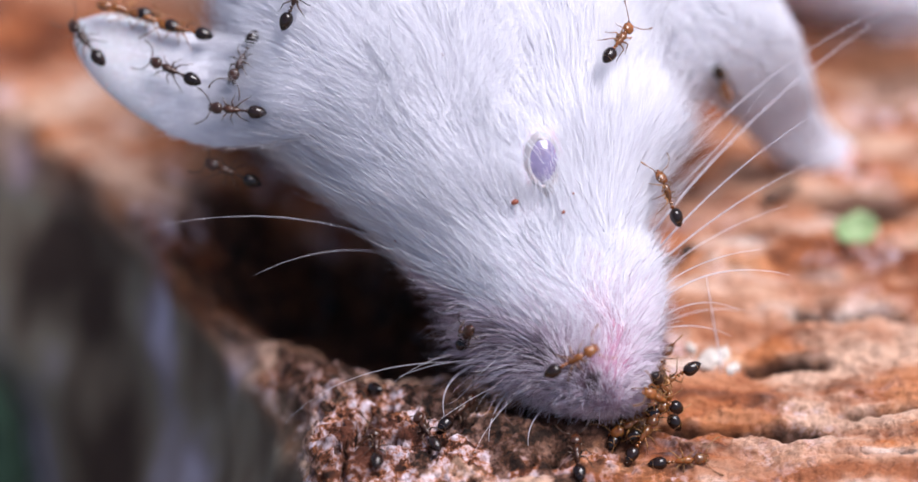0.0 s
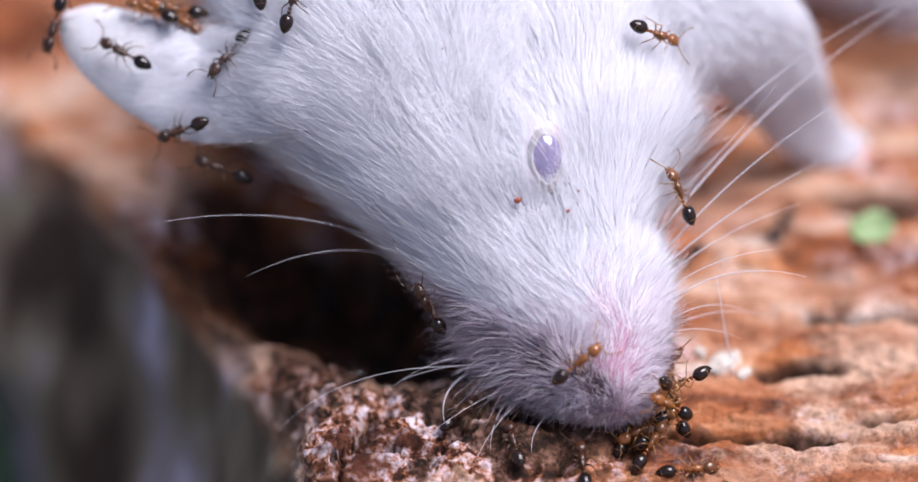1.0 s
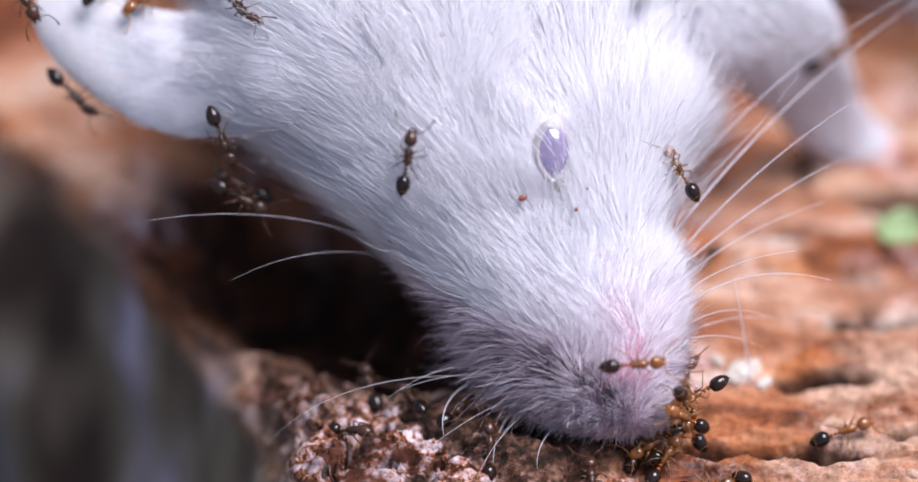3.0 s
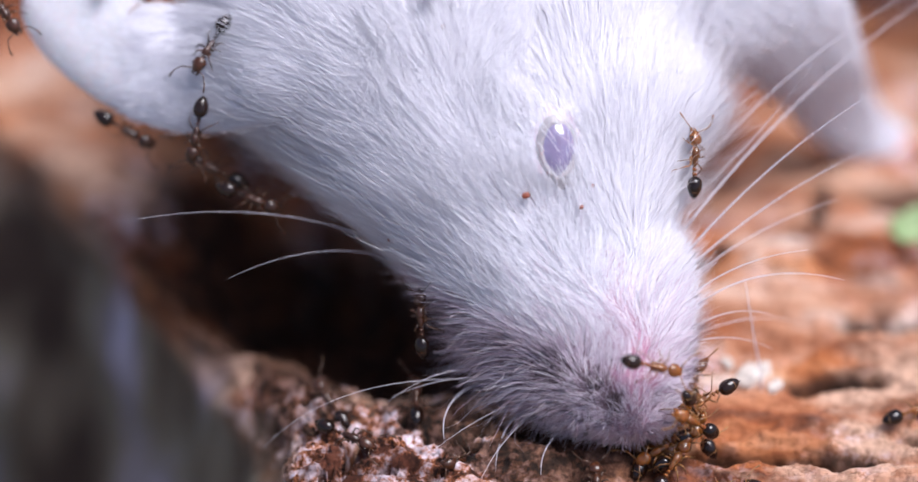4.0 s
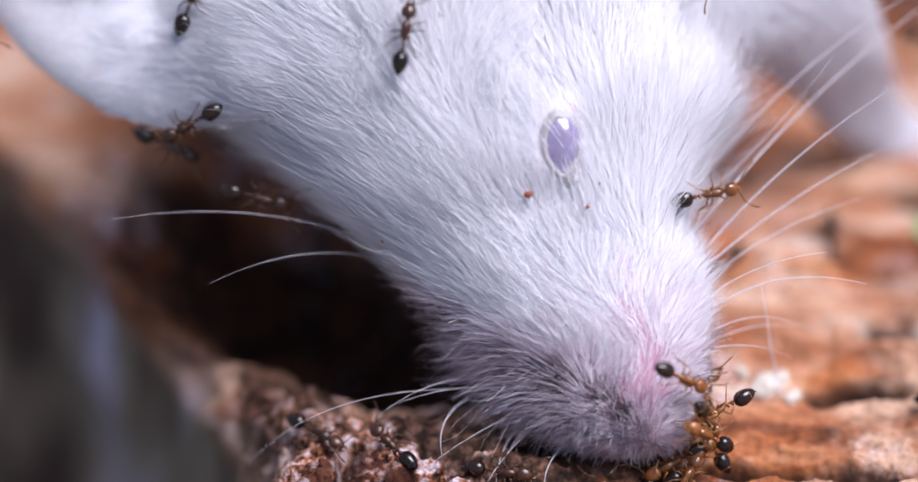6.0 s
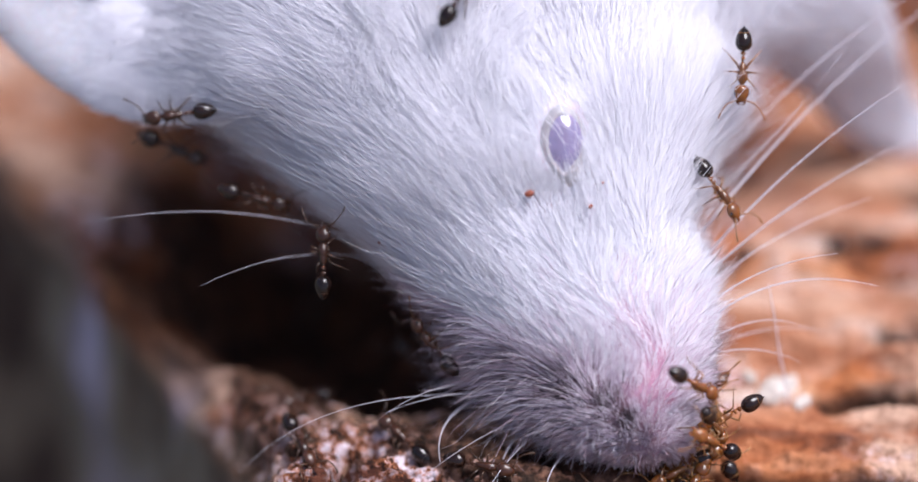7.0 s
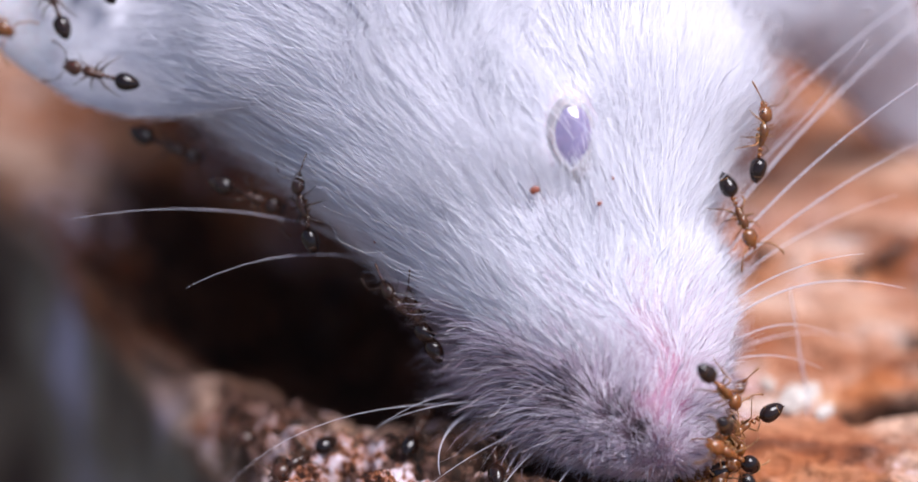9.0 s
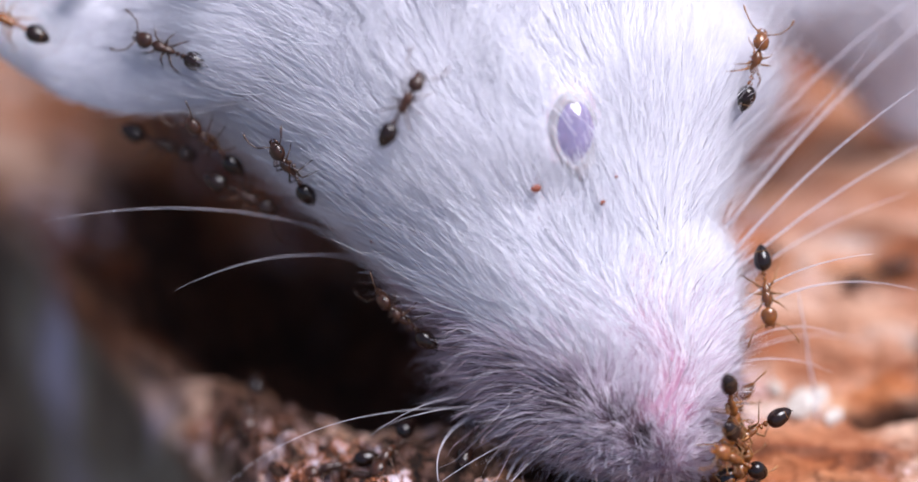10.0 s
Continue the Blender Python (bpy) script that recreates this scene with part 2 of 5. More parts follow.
def spline(rows, n):
    """Catmull-Rom through rows of numbers, n samples in all."""
    r = np.array(rows, float)
    r = np.vstack([2 * r[0] - r[1], r, 2 * r[-1] - r[-2]])
    out = []
    for u in np.linspace(0, len(rows) - 1 - 1e-6, n):
        i, f = int(u), u - int(u)
        p0, p1, p2, p3 = r[i:i + 4]
        out.append(0.5 * (2 * p1 + (p2 - p0) * f + (2 * p0 - 5 * p1 + 4 * p2 - p3) * f * f + (3 * p1 - p0 - 3 * p2 + p3) * f ** 3))
    return np.array(out)


# ---- the log on which the animal lies: a rotten piece with a broken edge to one side ----
def smooth01(x, a, b):
    t = np.clip((x - a) / (b - a), 0, 1)
    return t * t * (3 - 2 * t)


def edge_of(y):
    """Where the upper face breaks off, at y along the log (mm)."""
    d = np.clip(y + 12, 0, 48)
    return -9.6 + 1.7 * np.exp(-(d / 14) ** 2) - 0.0135 * d ** 2 - 0.00006 * d ** 3


def log_height(x, y):
    """Relief of the upper face (mm) at x, y (mm)."""
    p = np.stack([x, y, np.zeros_like(x)], 1)
    z = 0.55 * fbm(p * np.array([0.4, 1, 1]), 6.0, 6, 3, 0.6) + 0.7 * fbm(p * np.array([0.5, 1, 1]), 26.0, 3, 9)
    z += 0.30 * fbm(p * np.array([0.6, 1, 1]), 1.1, 4, 71, 0.72)
    crumb = np.clip(1.4 - np.hypot((x + 3.5) / 12.0, (y + 6) / 10.5), 0, 1)
    rough = fbm(p, 1.5, 5, 21, 0.68)
    z += crumb * (0.42 * rough - 1.6 * np.clip(-rough - 0.25, 0, 1))
    # long cracks and holes
    gape = np.zeros_like(x)
    wob = 0.55 * fbm(p, 2.6, 3, 40)
    for cx, cy, lx, ly, deep in ((17.6, -7.0, 4.6, 0.42, 5.5), (20.3, -0.8, 2.3, 0.7, 3.2), (26.5, 14.5, 3.4, 1.3, 3.0), (26.5, -5.8, 4.5, 0.32, 1.6), (8.0, -13.0, 5.0, 0.4, 0.8), (24.0, 3.5, 4.0, 0.5, 1.4), (28.0, -9.5, 5.0, 0.3, 1.2)):
        g = np.exp(-((x - cx) / lx) ** 4 - ((y - cy - wob * min(1, ly * 2)) / ly) ** 2) * np.clip(1 + 0.7 * fbm(p, 1.5, 2, 44), 0.2, 1.5)
        z -= deep * g
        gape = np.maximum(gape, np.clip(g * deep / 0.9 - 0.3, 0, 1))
    # hollow under the cheek, behind the crumbly front ledge
    z -= 8.5 * np.exp(-(np.maximum(x + 7, 0) / 11.5) ** 3 - (np.maximum(-x - 9, 0) / 4.5) ** 2 - (np.abs(y - 7.8 - 4.0 * smooth01(-x, 3, 12)) / 8.2) ** 4)
    # the far part rises a little to one side
    z += 5.0 * np.clip((y - 20) / 60, 0, 1) ** 1.5
    return z, crumb, gape


def build_log():
    q = np.concatenate([np.linspace(-70, -16, 28)[:-1], np.linspace(-16, -2, 50)[:-1], np.linspace(-2, 42, 330)[:-1], np.linspace(42, 150, 50)])
    y = np.concatenate([np.linspace(-46, -18, 40)[:-1], np.linspace(-18, 12, 240)[:-1], np.linspace(12, 50, 120)[:-1], np.linspace(50, 190, 50)])
    Q, Y = np.meshgrid(q, y)
    Q, Y = Q.ravel(), Y.ravel()
    over = np.maximum(-Q, 0)
    # over the edge the sheet rolls down steeply
    drop = np.where(over < 1.6, over ** 2 / 3.2, over - 0.8)
    X = edge_of(Y) + np.maximum(Q, 0) - over * 0.25 - np.minimum(over, 1.6) * 0.3
    Z, crumb, gape = log_height(X, Y)
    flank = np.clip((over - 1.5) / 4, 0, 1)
    Z = Z * (1 - 0.6 * flank) - drop
    p = np.stack([X, Y, Z], 1)
    ragged = fbm(p, 5.0, 4, 55) * np.clip(1.6 - np.abs(Q) / 4, 0, 1)
    X = X + 1.6 * ragged + flank * 2.2 * fbm(p, 14, 3, 66)
    front = np.maximum(-20 - Y, 0)
    Z = Z - np.where(front < 6, front ** 2 / 12, front - 3) * 1.6
    Z = np.maximum(Z, -62)
    back = np.clip((Y - 150) / 40, 0, 1)
    Z = Z - 66 * back ** 2
    side = np.maximum(Q - 120, 0)
    Z = Z - side ** 2 / 13
    verts = np.stack([X, Y, Z], 1) * MM
    me = mesh_from("log", verts, grid_faces(len(y), len(q)), LOG)
    # rotten wood, and shade painted dark in the hollow and under the front ledge
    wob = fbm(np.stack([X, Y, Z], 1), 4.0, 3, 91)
    rot_shade = smooth01(1.25 - np.hypot(np.maximum(X + 5.5, (-X - 9) * 1.3) / 10.0, (Y - 8.0 - 3.5 * smooth01(-X, 3, 12)) / 7.2) + 0.28 * wob, 0.0, 0.45)
    # beneath the nose, shade and wet rot in one dark patch
    rot_shade = np.maximum(rot_shade, 0.9 * smooth01(1.0 - np.hypot((X - 7.0) / 4.6, (Y + 8.2) / 2.8) + 0.4 * wob, 0.0, 0.5))
    # a darker band along the broken edge
    rot_shade = np.maximum(rot_shade, 0.85 * smooth01(3.2 - np.abs(Q - 1.0) + 2.0 * wob, 0, 1.5) * smooth01(Y, -6, -2) * smooth01(-Y, -12, -5))
    rot_shade = np.maximum(rot_shade, 0.9 * smooth01(fbm(np.stack([X, Y, Z], 1), 2.6, 4, 17, 0.6), 0.26, 0.36) * smooth01(crumb, 0, 0.3))
    rot_shade = np.maximum(rot_shade, 0.75 * smooth01(1.0 - np.hypot((X - 28) / 8.0, (Y - 28) / 3.6) + 0.5 * wob, 0.0, 0.6))
    # cracks coloured dark as their shade
    rot_shade = np.maximum(rot_shade, 0.9 * gape)
    # bleached and rusty patches of the upper face
    spread = fbm(np.stack([X * 0.6, Y, Z], 1), 3.2, 5, 33, 0.6)
    bleach, rust = np.zeros_like(X), np.zeros_like(X)
    for cx, cy, rx, ry in ((16.5, 2.2, 5.5, 3.2), (14.5, -0.9, 2.6, 1.2), (20, 14, 6, 4), (26, 3.5, 5, 3), (22, -10.6, 9, 1.3), (-22, 30, 9, 8)):
        bleach = np.maximum(bleach, smooth01(1.2 - np.hypot((X - cx) / rx, (Y - cy) / ry) + 0.9 * spread, 0.1, 0.8))
    for cx, cy, rx, ry in ((17, -5.2, 8, 2.6), (19.5, -1.0, 3, 1.2), (26, 14.5, 5, 2), (10, -9, 4, 3), (28, -4, 5, 2), (29, 30, 9, 4)):
        rust = np.maximum(rust, smooth01(1.1 - np.hypot((X - cx) / rx, (Y - cy) / ry) + 0.9 * spread, 0.1, 0.8))
    for key, values in (("bleach", 0.7 * bleach), ("rust", 0.85 * rust), ("crumb", crumb * (over < 4)), ("flank", flank), ("rot_shade", rot_shade * (1 - 0.6 * flank))):
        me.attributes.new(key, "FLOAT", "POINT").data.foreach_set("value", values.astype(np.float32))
    return tagged(new("log", me), "rotten orange-brown log with crumbly pale bark and dark cracks", "log", kind="structure")


log = build_log()


def build_ground():
    n = 61
    u = np.linspace(-1, 1, n)
    r = np.sign(u) * (np.abs(u) ** 6 * 400 + np.abs(u) ** 2 * 0.4)
    X, Y = [a.ravel() for a in np.meshgrid(r, r)]
    Z = -0.062 + 0.006 * fbm(np.stack([X, Y, 0 * X], 1), 0.05, 3, 5) * (np.hypot(X, Y) < 2)
    me = mesh_from("ground", np.stack([X, Y, Z], 1), grid_faces(n, n), SOIL)
    return tagged(new("ground", me), "dark grey-brown forest soil around the log", "ground", kind="structure")


build_ground()


# ---- the dead animal ----
# Its own space: x across, y along the head towards the neck, z out of the flank that faces up.
# along the head and trunk: x, y, z of the middle, half width, half depth
SPINE = [(8.7, -10.5, 0.3, 0.8, 0.7), (8.4, -9.9, 0.2, 2.6, 1.7), (7.7, -8.5, -0.2, 3.8, 2.6), (6.9, -6.6, -0.8, 4.8, 3.3),
         (5.5, -3.9, -1.5, 6.2, 4.0), (4.2, -0.7, -2.2, 7.3, 4.7), (2.4, 2.9, -2.8, 8.8, 5.3), (0.1, 6.5, -3.5, 11.0, 6.0),
         (-0.8, 10.4, -4.6, 11.9, 6.9), (-0.8, 14.5, -7.2, 12.5, 8.4), (1.5, 19.5, -12.5, 13.8, 10.8), (4.0, 25.5, -20.5, 15.5, 13.0),
         (7.0, 32.0, -28.5, 16.0, 14.0), (10.0, 39.0, -36.5, 14.5, 12.5), (12.0, 44.0, -42.5, 10.0, 9.0), (12.5, 46.5, -45.5, 2.0, 2.0)]


def soil_shade(p):
    """How wet, stained or painted dark as shade the fur is about the mouth and chin, 0..1."""
    x, y, z = p.T
    # a band along the lower jaw, from the throat to the lips
    along = np.clip(((x + 3.0) * 10.7 + (y + 2.8) * -5.7) / 147.0, 0, 1)
    off = np.hypot(x + 3.0 - 10.7 * along, y + 2.8 + 5.7 * along)
    s = 0.8 * np.exp(-(off / 1.0) ** 2)
    s = np.maximum(s, 0.95 * np.exp(-((x - 3.4) / 2.6) ** 2 - ((y + 7.0) / 1.3) ** 2))
    # underside of the muzzle: its shade put into the fur colour
    s = np.maximum(s, 0.5 * np.exp(-((x - 5.5) / 3.5) ** 2 - ((y + 8.8) / 1.0) ** 2))
    return np.clip(s * (1 + 0.5 * fbm(p, 1.2, 2, 77)), 0, 1)


def build_body():
    rings, sides = 150, 96
    s = spline(SPINE, rings)
    verts = []
    for i in range(rings):
        d = Vector(s[min(i + 1, rings - 1), :3] - s[max(i - 1, 0), :3]).normalized()
        wide = Vector((1, 0, 0))
        out = wide.cross(d).normalized()
        for k in range(sides):
            a = 2 * math.pi * k / sides
            ca, sa = math.cos(a), math.sin(a)
            verts.append(Vector(s[i, :3]) + wide * (s[i, 3] * math.copysign(abs(ca) ** 0.9, ca)) + out * (s[i, 4] * math.copysign(abs(sa) ** 0.9, sa)))
    v = np.array(verts)
    x, y, z = v.T
    # full cheeks with a pinch before the muzzle on one side, the chin and throat on the other
    angle = np.tile(np.cos(2 * math.pi * np.arange(sides) / sides), rings)
    one, other = np.clip(angle, 0, 1) ** 2, np.clip(-angle, 0, 1) ** 2
    x = x + one * (1.5 * np.exp(-((y - 6.3) / 2.3) ** 2) - 0.6 * np.exp(-((y - 0.2) / 1.3) ** 2)) * (z > -9)
    x = x + other * (0.6 * np.exp(-((y + 4.0) / 1.8) ** 2) - 0.7 * np.exp(-((y - 2.0) / 2.6) ** 2))
    top = z > -6
    # brow and cheek swellings, hollow before the eye, crease of the mouth
    def swell(cx, cy, rx, ry, h):
        return h * np.exp(-((x - cx) / rx) ** 2 - ((y - cy) / ry) ** 2) * top
    z = z + swell(4.9, 4.9, 2.6, 3.2, 0.7) + swell(-2.0, 3.0, 4.0, 4.5, 0.5) + swell(9.5, 4.0, 2.5, 6, 0.4)
    z = z - swell(4.6, 1.4, 1.5, 1.2, 0.35) + swell(9.2, -5.5, 1.4, 4.0, 0.5) - swell(2.6, -6.6, 2.4, 0.6, 0.5)
    p = np.stack([x, y, z], 1)
    z = z + 0.18 * fbm(p, 3.5, 3, 12)
    p = np.stack([x, y, z], 1)
    f = grid_faces(rings, sides, True)
    f = [q[::-1] for q in f] + [tuple(range(sides)), tuple(range((rings - 1) * sides, rings * sides))[::-1]]
    me = mesh_from("body", p * MM, f, SKIN)
    me.attributes.new("stain_shade", "FLOAT", "POINT").data.foreach_set("value", np.clip(1.2 * soil_shade(p), 0, 1).astype(np.float32))
    return me


body_me = build_body()
body = part("body", body_me, mouse, "pale pink skin under thin white fur")


NOSE = np.array((9.2, -11.0, 0.0))
EYE = np.array((4.95, 4.85))


def sample_surface(me, count, seed, keep):
    """Random points and normals on a mesh (mm), thinned by keep(points, normals)."""
    rng = np.random.default_rng(seed)
    me.calc_loop_triangles()
    v = np.zeros(len(me.vertices) * 3)
    me.vertices.foreach_get("co", v)
    v = v.reshape(-1, 3) / MM
    n = np.zeros(len(me.vertices) * 3)
    me.vertices.foreach_get("normal", n)
    n = n.reshape(-1, 3)
    t = np.zeros(len(me.loop_triangles) * 3, dtype=np.int32)
    me.loop_triangles.foreach_get("vertices", t)
    t = t.reshape(-1, 3)
    area = np.linalg.norm(np.cross(v[t[:, 1]] - v[t[:, 0]], v[t[:, 2]] - v[t[:, 0]]), axis=1)
    mid = v[t].mean(1)
    nm = n[t].mean(1)
    weight = area * keep(mid, nm)
    pick = rng.choice(len(t), count, p=weight / weight.sum())
    a, b = rng.random(count), rng.random(count)
    flip = a + b > 1
    a[flip], b[flip] = 1 - a[flip], 1 - b[flip]
    w = np.stack([1 - a - b, a, b], 1)[:, :, None]
    p = (v[t[pick]] * w).sum(1)
    nn = (n[t[pick]] * w).sum(1)
    return p, nn / np.linalg.norm(nn, axis=1)[:, None]


def unit(v):
    return v / np.maximum(np.linalg.norm(v, axis=1), 1e-9)[:, None]


def strands(name, p, n, comb, length, lift, radius, material, parent, seed, clump=0.5, sizes=(0.6, 1.7), droop=0.25, wildness=0.35, bends=1, label=""):
    """Many tapered hairs in one mesh: roots p, skin normals n, combed along comb."""
    rng = np.random.default_rng(seed)
    count = len(p)
    wild = np.stack([fbm(p, 2.2, 3, seed + k * 10) for k in range(3)], 1)
    comb = unit(comb - n * (comb * n).sum(1)[:, None])
    comb = unit(comb + wildness * wild + 0.13 * rng.normal(size=(count, 3)))
    comb = unit(comb - n * (comb * n).sum(1)[:, None])
    lift = lift * rng.uniform(0.4, 1.6, count)
    way = unit(comb * np.cos(lift)[:, None] + n * np.sin(lift)[:, None])
    length = length * rng.uniform(0.55, 1.25, count)
    tip = p + way * length[:, None] - n * (droop * length * 0.35)[:, None]
    # neighbouring hairs stick together in pointed tufts, small ones within larger ones
    for size in sizes:
        cell = np.floor((p + 0.5 * size * wild) / size + 0.17).astype(np.int64)
        key = cell[:, 0] * 1000003 + cell[:, 1] * 1009 + cell[:, 2]
        _, inv = np.unique(key, return_inverse=True)
        inv = inv.ravel()
        number = np.bincount(inv)
        mean = np.stack([np.bincount(inv, tip[:, k]) / number for k in range(3)], 1)[inv]
        tuft = rng.random(len(number))[inv]
        pull = (clump * tuft * rng.uniform(0.3, 1.0, count))[:, None]
        tip = tip * (1 - pull) + mean * pull + n * (0.15 * length * (tuft - 0.5) * clump)[:, None]
    rings, normals = [], []
    side = unit(np.cross(way, n + 0.4 * rng.normal(size=(count, 3))))
    steps = ((-0.05, 1.0), (0.55, 0.8)) if bends == 1 else ((-0.03, 1.0), (0.35, 0.95), (0.7, 0.65))
    bow = 0.1 * rng.normal(size=count) * length
    d = unit(tip - p)
    up = unit(np.cross(side, d))
    # each hair is a ridge of two faces; in a dense coat it is lit much as the coat under it
    for f, r in steps:
        mid = p + (tip - p) * f + way * (length * f * (1 - f) * 0.5)[:, None] + side * (bow * 4 * f * (1 - f))[:, None]
        for a, b in ((-1.0, -0.25), (0.0, 0.6), (1.0, -0.25)):
            rings.append(mid + (side * a + up * b) * (radius * r))
            normals.append(unit(n * 0.8 + up * 0.35 + side * (a * 0.4)))
    rings.append(tip)
    normals.append(unit(n * 0.8 + up * 0.35))
    v = np.stack(rings, 1).reshape(-1, 3) * MM
    per, top = len(rings), len(steps) - 1
    quads = np.array([(r * 3 + k, r * 3 + k + 1, r * 3 + 4 + k, r * 3 + 3 + k) for r in range(top) for k in range(2)])
    tris = np.array([(top * 3 + k, top * 3 + k + 1, per - 1) for k in range(2)])
    base = np.arange(count)[:, None, None] * per
    loops = np.concatenate([(base + quads).reshape(count, -1), (base + tris).reshape(count, -1)], 1).ravel()
    corners = np.tile(np.array([4] * len(quads) + [3] * 2), count)
    me = bpy.data.meshes.new(name)
    me.vertices.add(len(v))
    me.vertices.foreach_set("co", v.ravel().astype(np.float32))
    me.loops.add(len(loops))
    me.loops.foreach_set("vertex_index", loops.astype(np.int32))
    me.polygons.add(len(corners))
    me.polygons.foreach_set("loop_start", np.concatenate([[0], np.cumsum(corners)[:-1]]).astype(np.int32))
    me.polygons.foreach_set("use_smooth", np.ones(len(corners), dtype=bool))
    me.materials.append(material)
    me.update(calc_edges=True)
    me.normals_split_custom_set_from_vertices(np.stack(normals, 1).reshape(-1, 3).astype(np.float32))
    return tagged(part(name, me, parent, label), kind="stuff")


def eye_gap(x, y, rx, ry):
    """Distance from the eye, 1 on the oval rx by ry."""
    return np.hypot((x - EYE[0] - 0.12) / rx, (y - EYE[1] + 0.1) / ry)


def keep_pelt(m, n):
    x, y, z = m.T
    seen = np.clip(n[:, 2] + 0.8, 0.03, 1) * (y < 19) + 0.10 * (y >= 19)
    # a thinly haired streak down the muzzle
    streak = np.abs(x - 8.6 - 0.17 * (-y - 4)) + 2.0 * np.maximum(np.abs(y + 4.3) - 3.4, 0) + 0.5 * fbm(m, 0.8, 2, 51)
    thin = 0.15 + 0.85 * smooth01(streak, 0.3, 2.0)
    return seen * thin * smooth01(eye_gap(x, y, 1.15, 1.95), 0.85, 1.2) * (1 + 0.6 * (y < -2)) * (1 - 0.5 * soil_shade(m))


def coat(p, n):
    """How the coat lies: combing, length and lift at the roots p."""
    x, y, z = p.T
    comb = p - NOSE
    comb[:, 2] *= 0.5
    # the jaw side is brushed outwards and down, the forehead towards the neck
    jaw = smooth01(-n[:, 0], 0.2, 0.9)
    chin = smooth01(-y, 0, 5)
    comb = unit(comb) + (jaw * chin)[:, None] * np.array((-0.7, -0.6, 0.0))
    right = smooth01(n[:, 0], 0.3, 0.95)
    comb += right[:, None] * np.array((0.6, -0.2, 0))
    # over the temple the hair turns towards the ear
    temple = smooth01(-x, 2, 9) * smooth01(y, 1, 6)
    comb += temple[:, None] * np.array((-0.75, -0.15, 0))
    crown = smooth01(y, 5, 12) * (1 - temple)
    comb += crown[:, None] * np.stack([0.4 * np.sin(x * 0.7 + 0.6), 0.25 + 0 * x, 0 * x], 1)
    # a swirl beside the bare streak of the muzzle
    swirl = np.exp(-((x - 8.0) / 2.0) ** 2 - ((y + 5.0) / 3.5) ** 2)
    comb += swirl[:, None] * np.stack([0.9 * np.sin(1.3 * y + 0.5 * x), 0.3 + 0 * x, 0 * x], 1)
    d = np.linalg.norm(p - NOSE, axis=1)
    length = 0.8 + 1.4 * smooth01(d, 2, 9) + 1.5 * smooth01(d, 8, 18)
    length *= 0.35 + 0.65 * smooth01(eye_gap(x, y, 1.2, 2.0), 1.0, 2.6)
    length *= 1 + 0.5 * jaw * smooth01(-y, 4, 7) - 0.55 * jaw * smooth01(y, -6.5, -3) * smooth01(-y, -4, 1)
    lift = 0.13 + 0.62 * smooth01(9.0 - d, 0, 6) + 0.22 * jaw * chin + 0.16 * jaw + 0.25 * right + 0.3 * np.clip(soil_shade(p) * 1.5, 0, 1)
    return comb, length, lift


def build_fur():
    for name, count, seed, stretch, rise, radius, bends, clump, label in (
            ("fur", 250000, 5, 1.05, 1.0, 0.0125, 1, 0.14, "soft white fur in fine pointed tufts"),
            ("guard_hair", 34000, 6, 1.4, 1.5, 0.012, 2, 0.3, "longer straight white guard hairs")):
        p, n = sample_surface(body_me, count, seed, keep_pelt)
        comb, length, lift = coat(p, n)
        rng = np.random.default_rng(3)
        # the stain and painted shade sit in the undercoat, paler tips stand over them
        dirty_shaded = rng.random(len(p)) < soil_shade(p) * (0.95 if bends == 1 else 0.5)
        length = length * np.where(dirty_shaded & (bends == 1), 0.75, 1.0)
        # the short stiff hair of the muzzle stands up in small spikes
        muzzle = np.linalg.norm(p - NOSE, axis=1) + 1.8 * rng.normal(size=len(p)) < 7.0
        thinned = rng.random(len(p)) < 0.6
        chin = (soil_shade(p) > 0.18) & ~muzzle
        for sort, mask, material, note, thick, stick, sizes in (
                (name, ~dirty_shaded & ~muzzle & ~chin, FUR, label, 1.0, clump, (0.5, 1.7)),
                ("chin_" + name, ~dirty_shaded & chin & thinned, FUR_MUZZLE, "wet hair of the chin in spikes", 1.4, 0.9, (0.7,)),
                ("muzzle_" + name, ~dirty_shaded & muzzle & thinned, FUR_MUZZLE, "short spiky hair of the muzzle", 1.5, 0.92, (0.45, 0.9)),
                ("soiled_" + name, dirty_shaded & thinned, FUR_DIRTY_SHADED, "dark wet hair round the mouth, darkened too as shade under the jaw", 1.2, 0.6, (0.45, 1.0))):
            strands(sort, p[mask], n[mask], comb[mask], (length * stretch)[mask], (lift * rise)[mask], radius * thick, material, mouse, 31, stick, sizes, wildness=0.3, bends=bends, label=note)


build_fur()


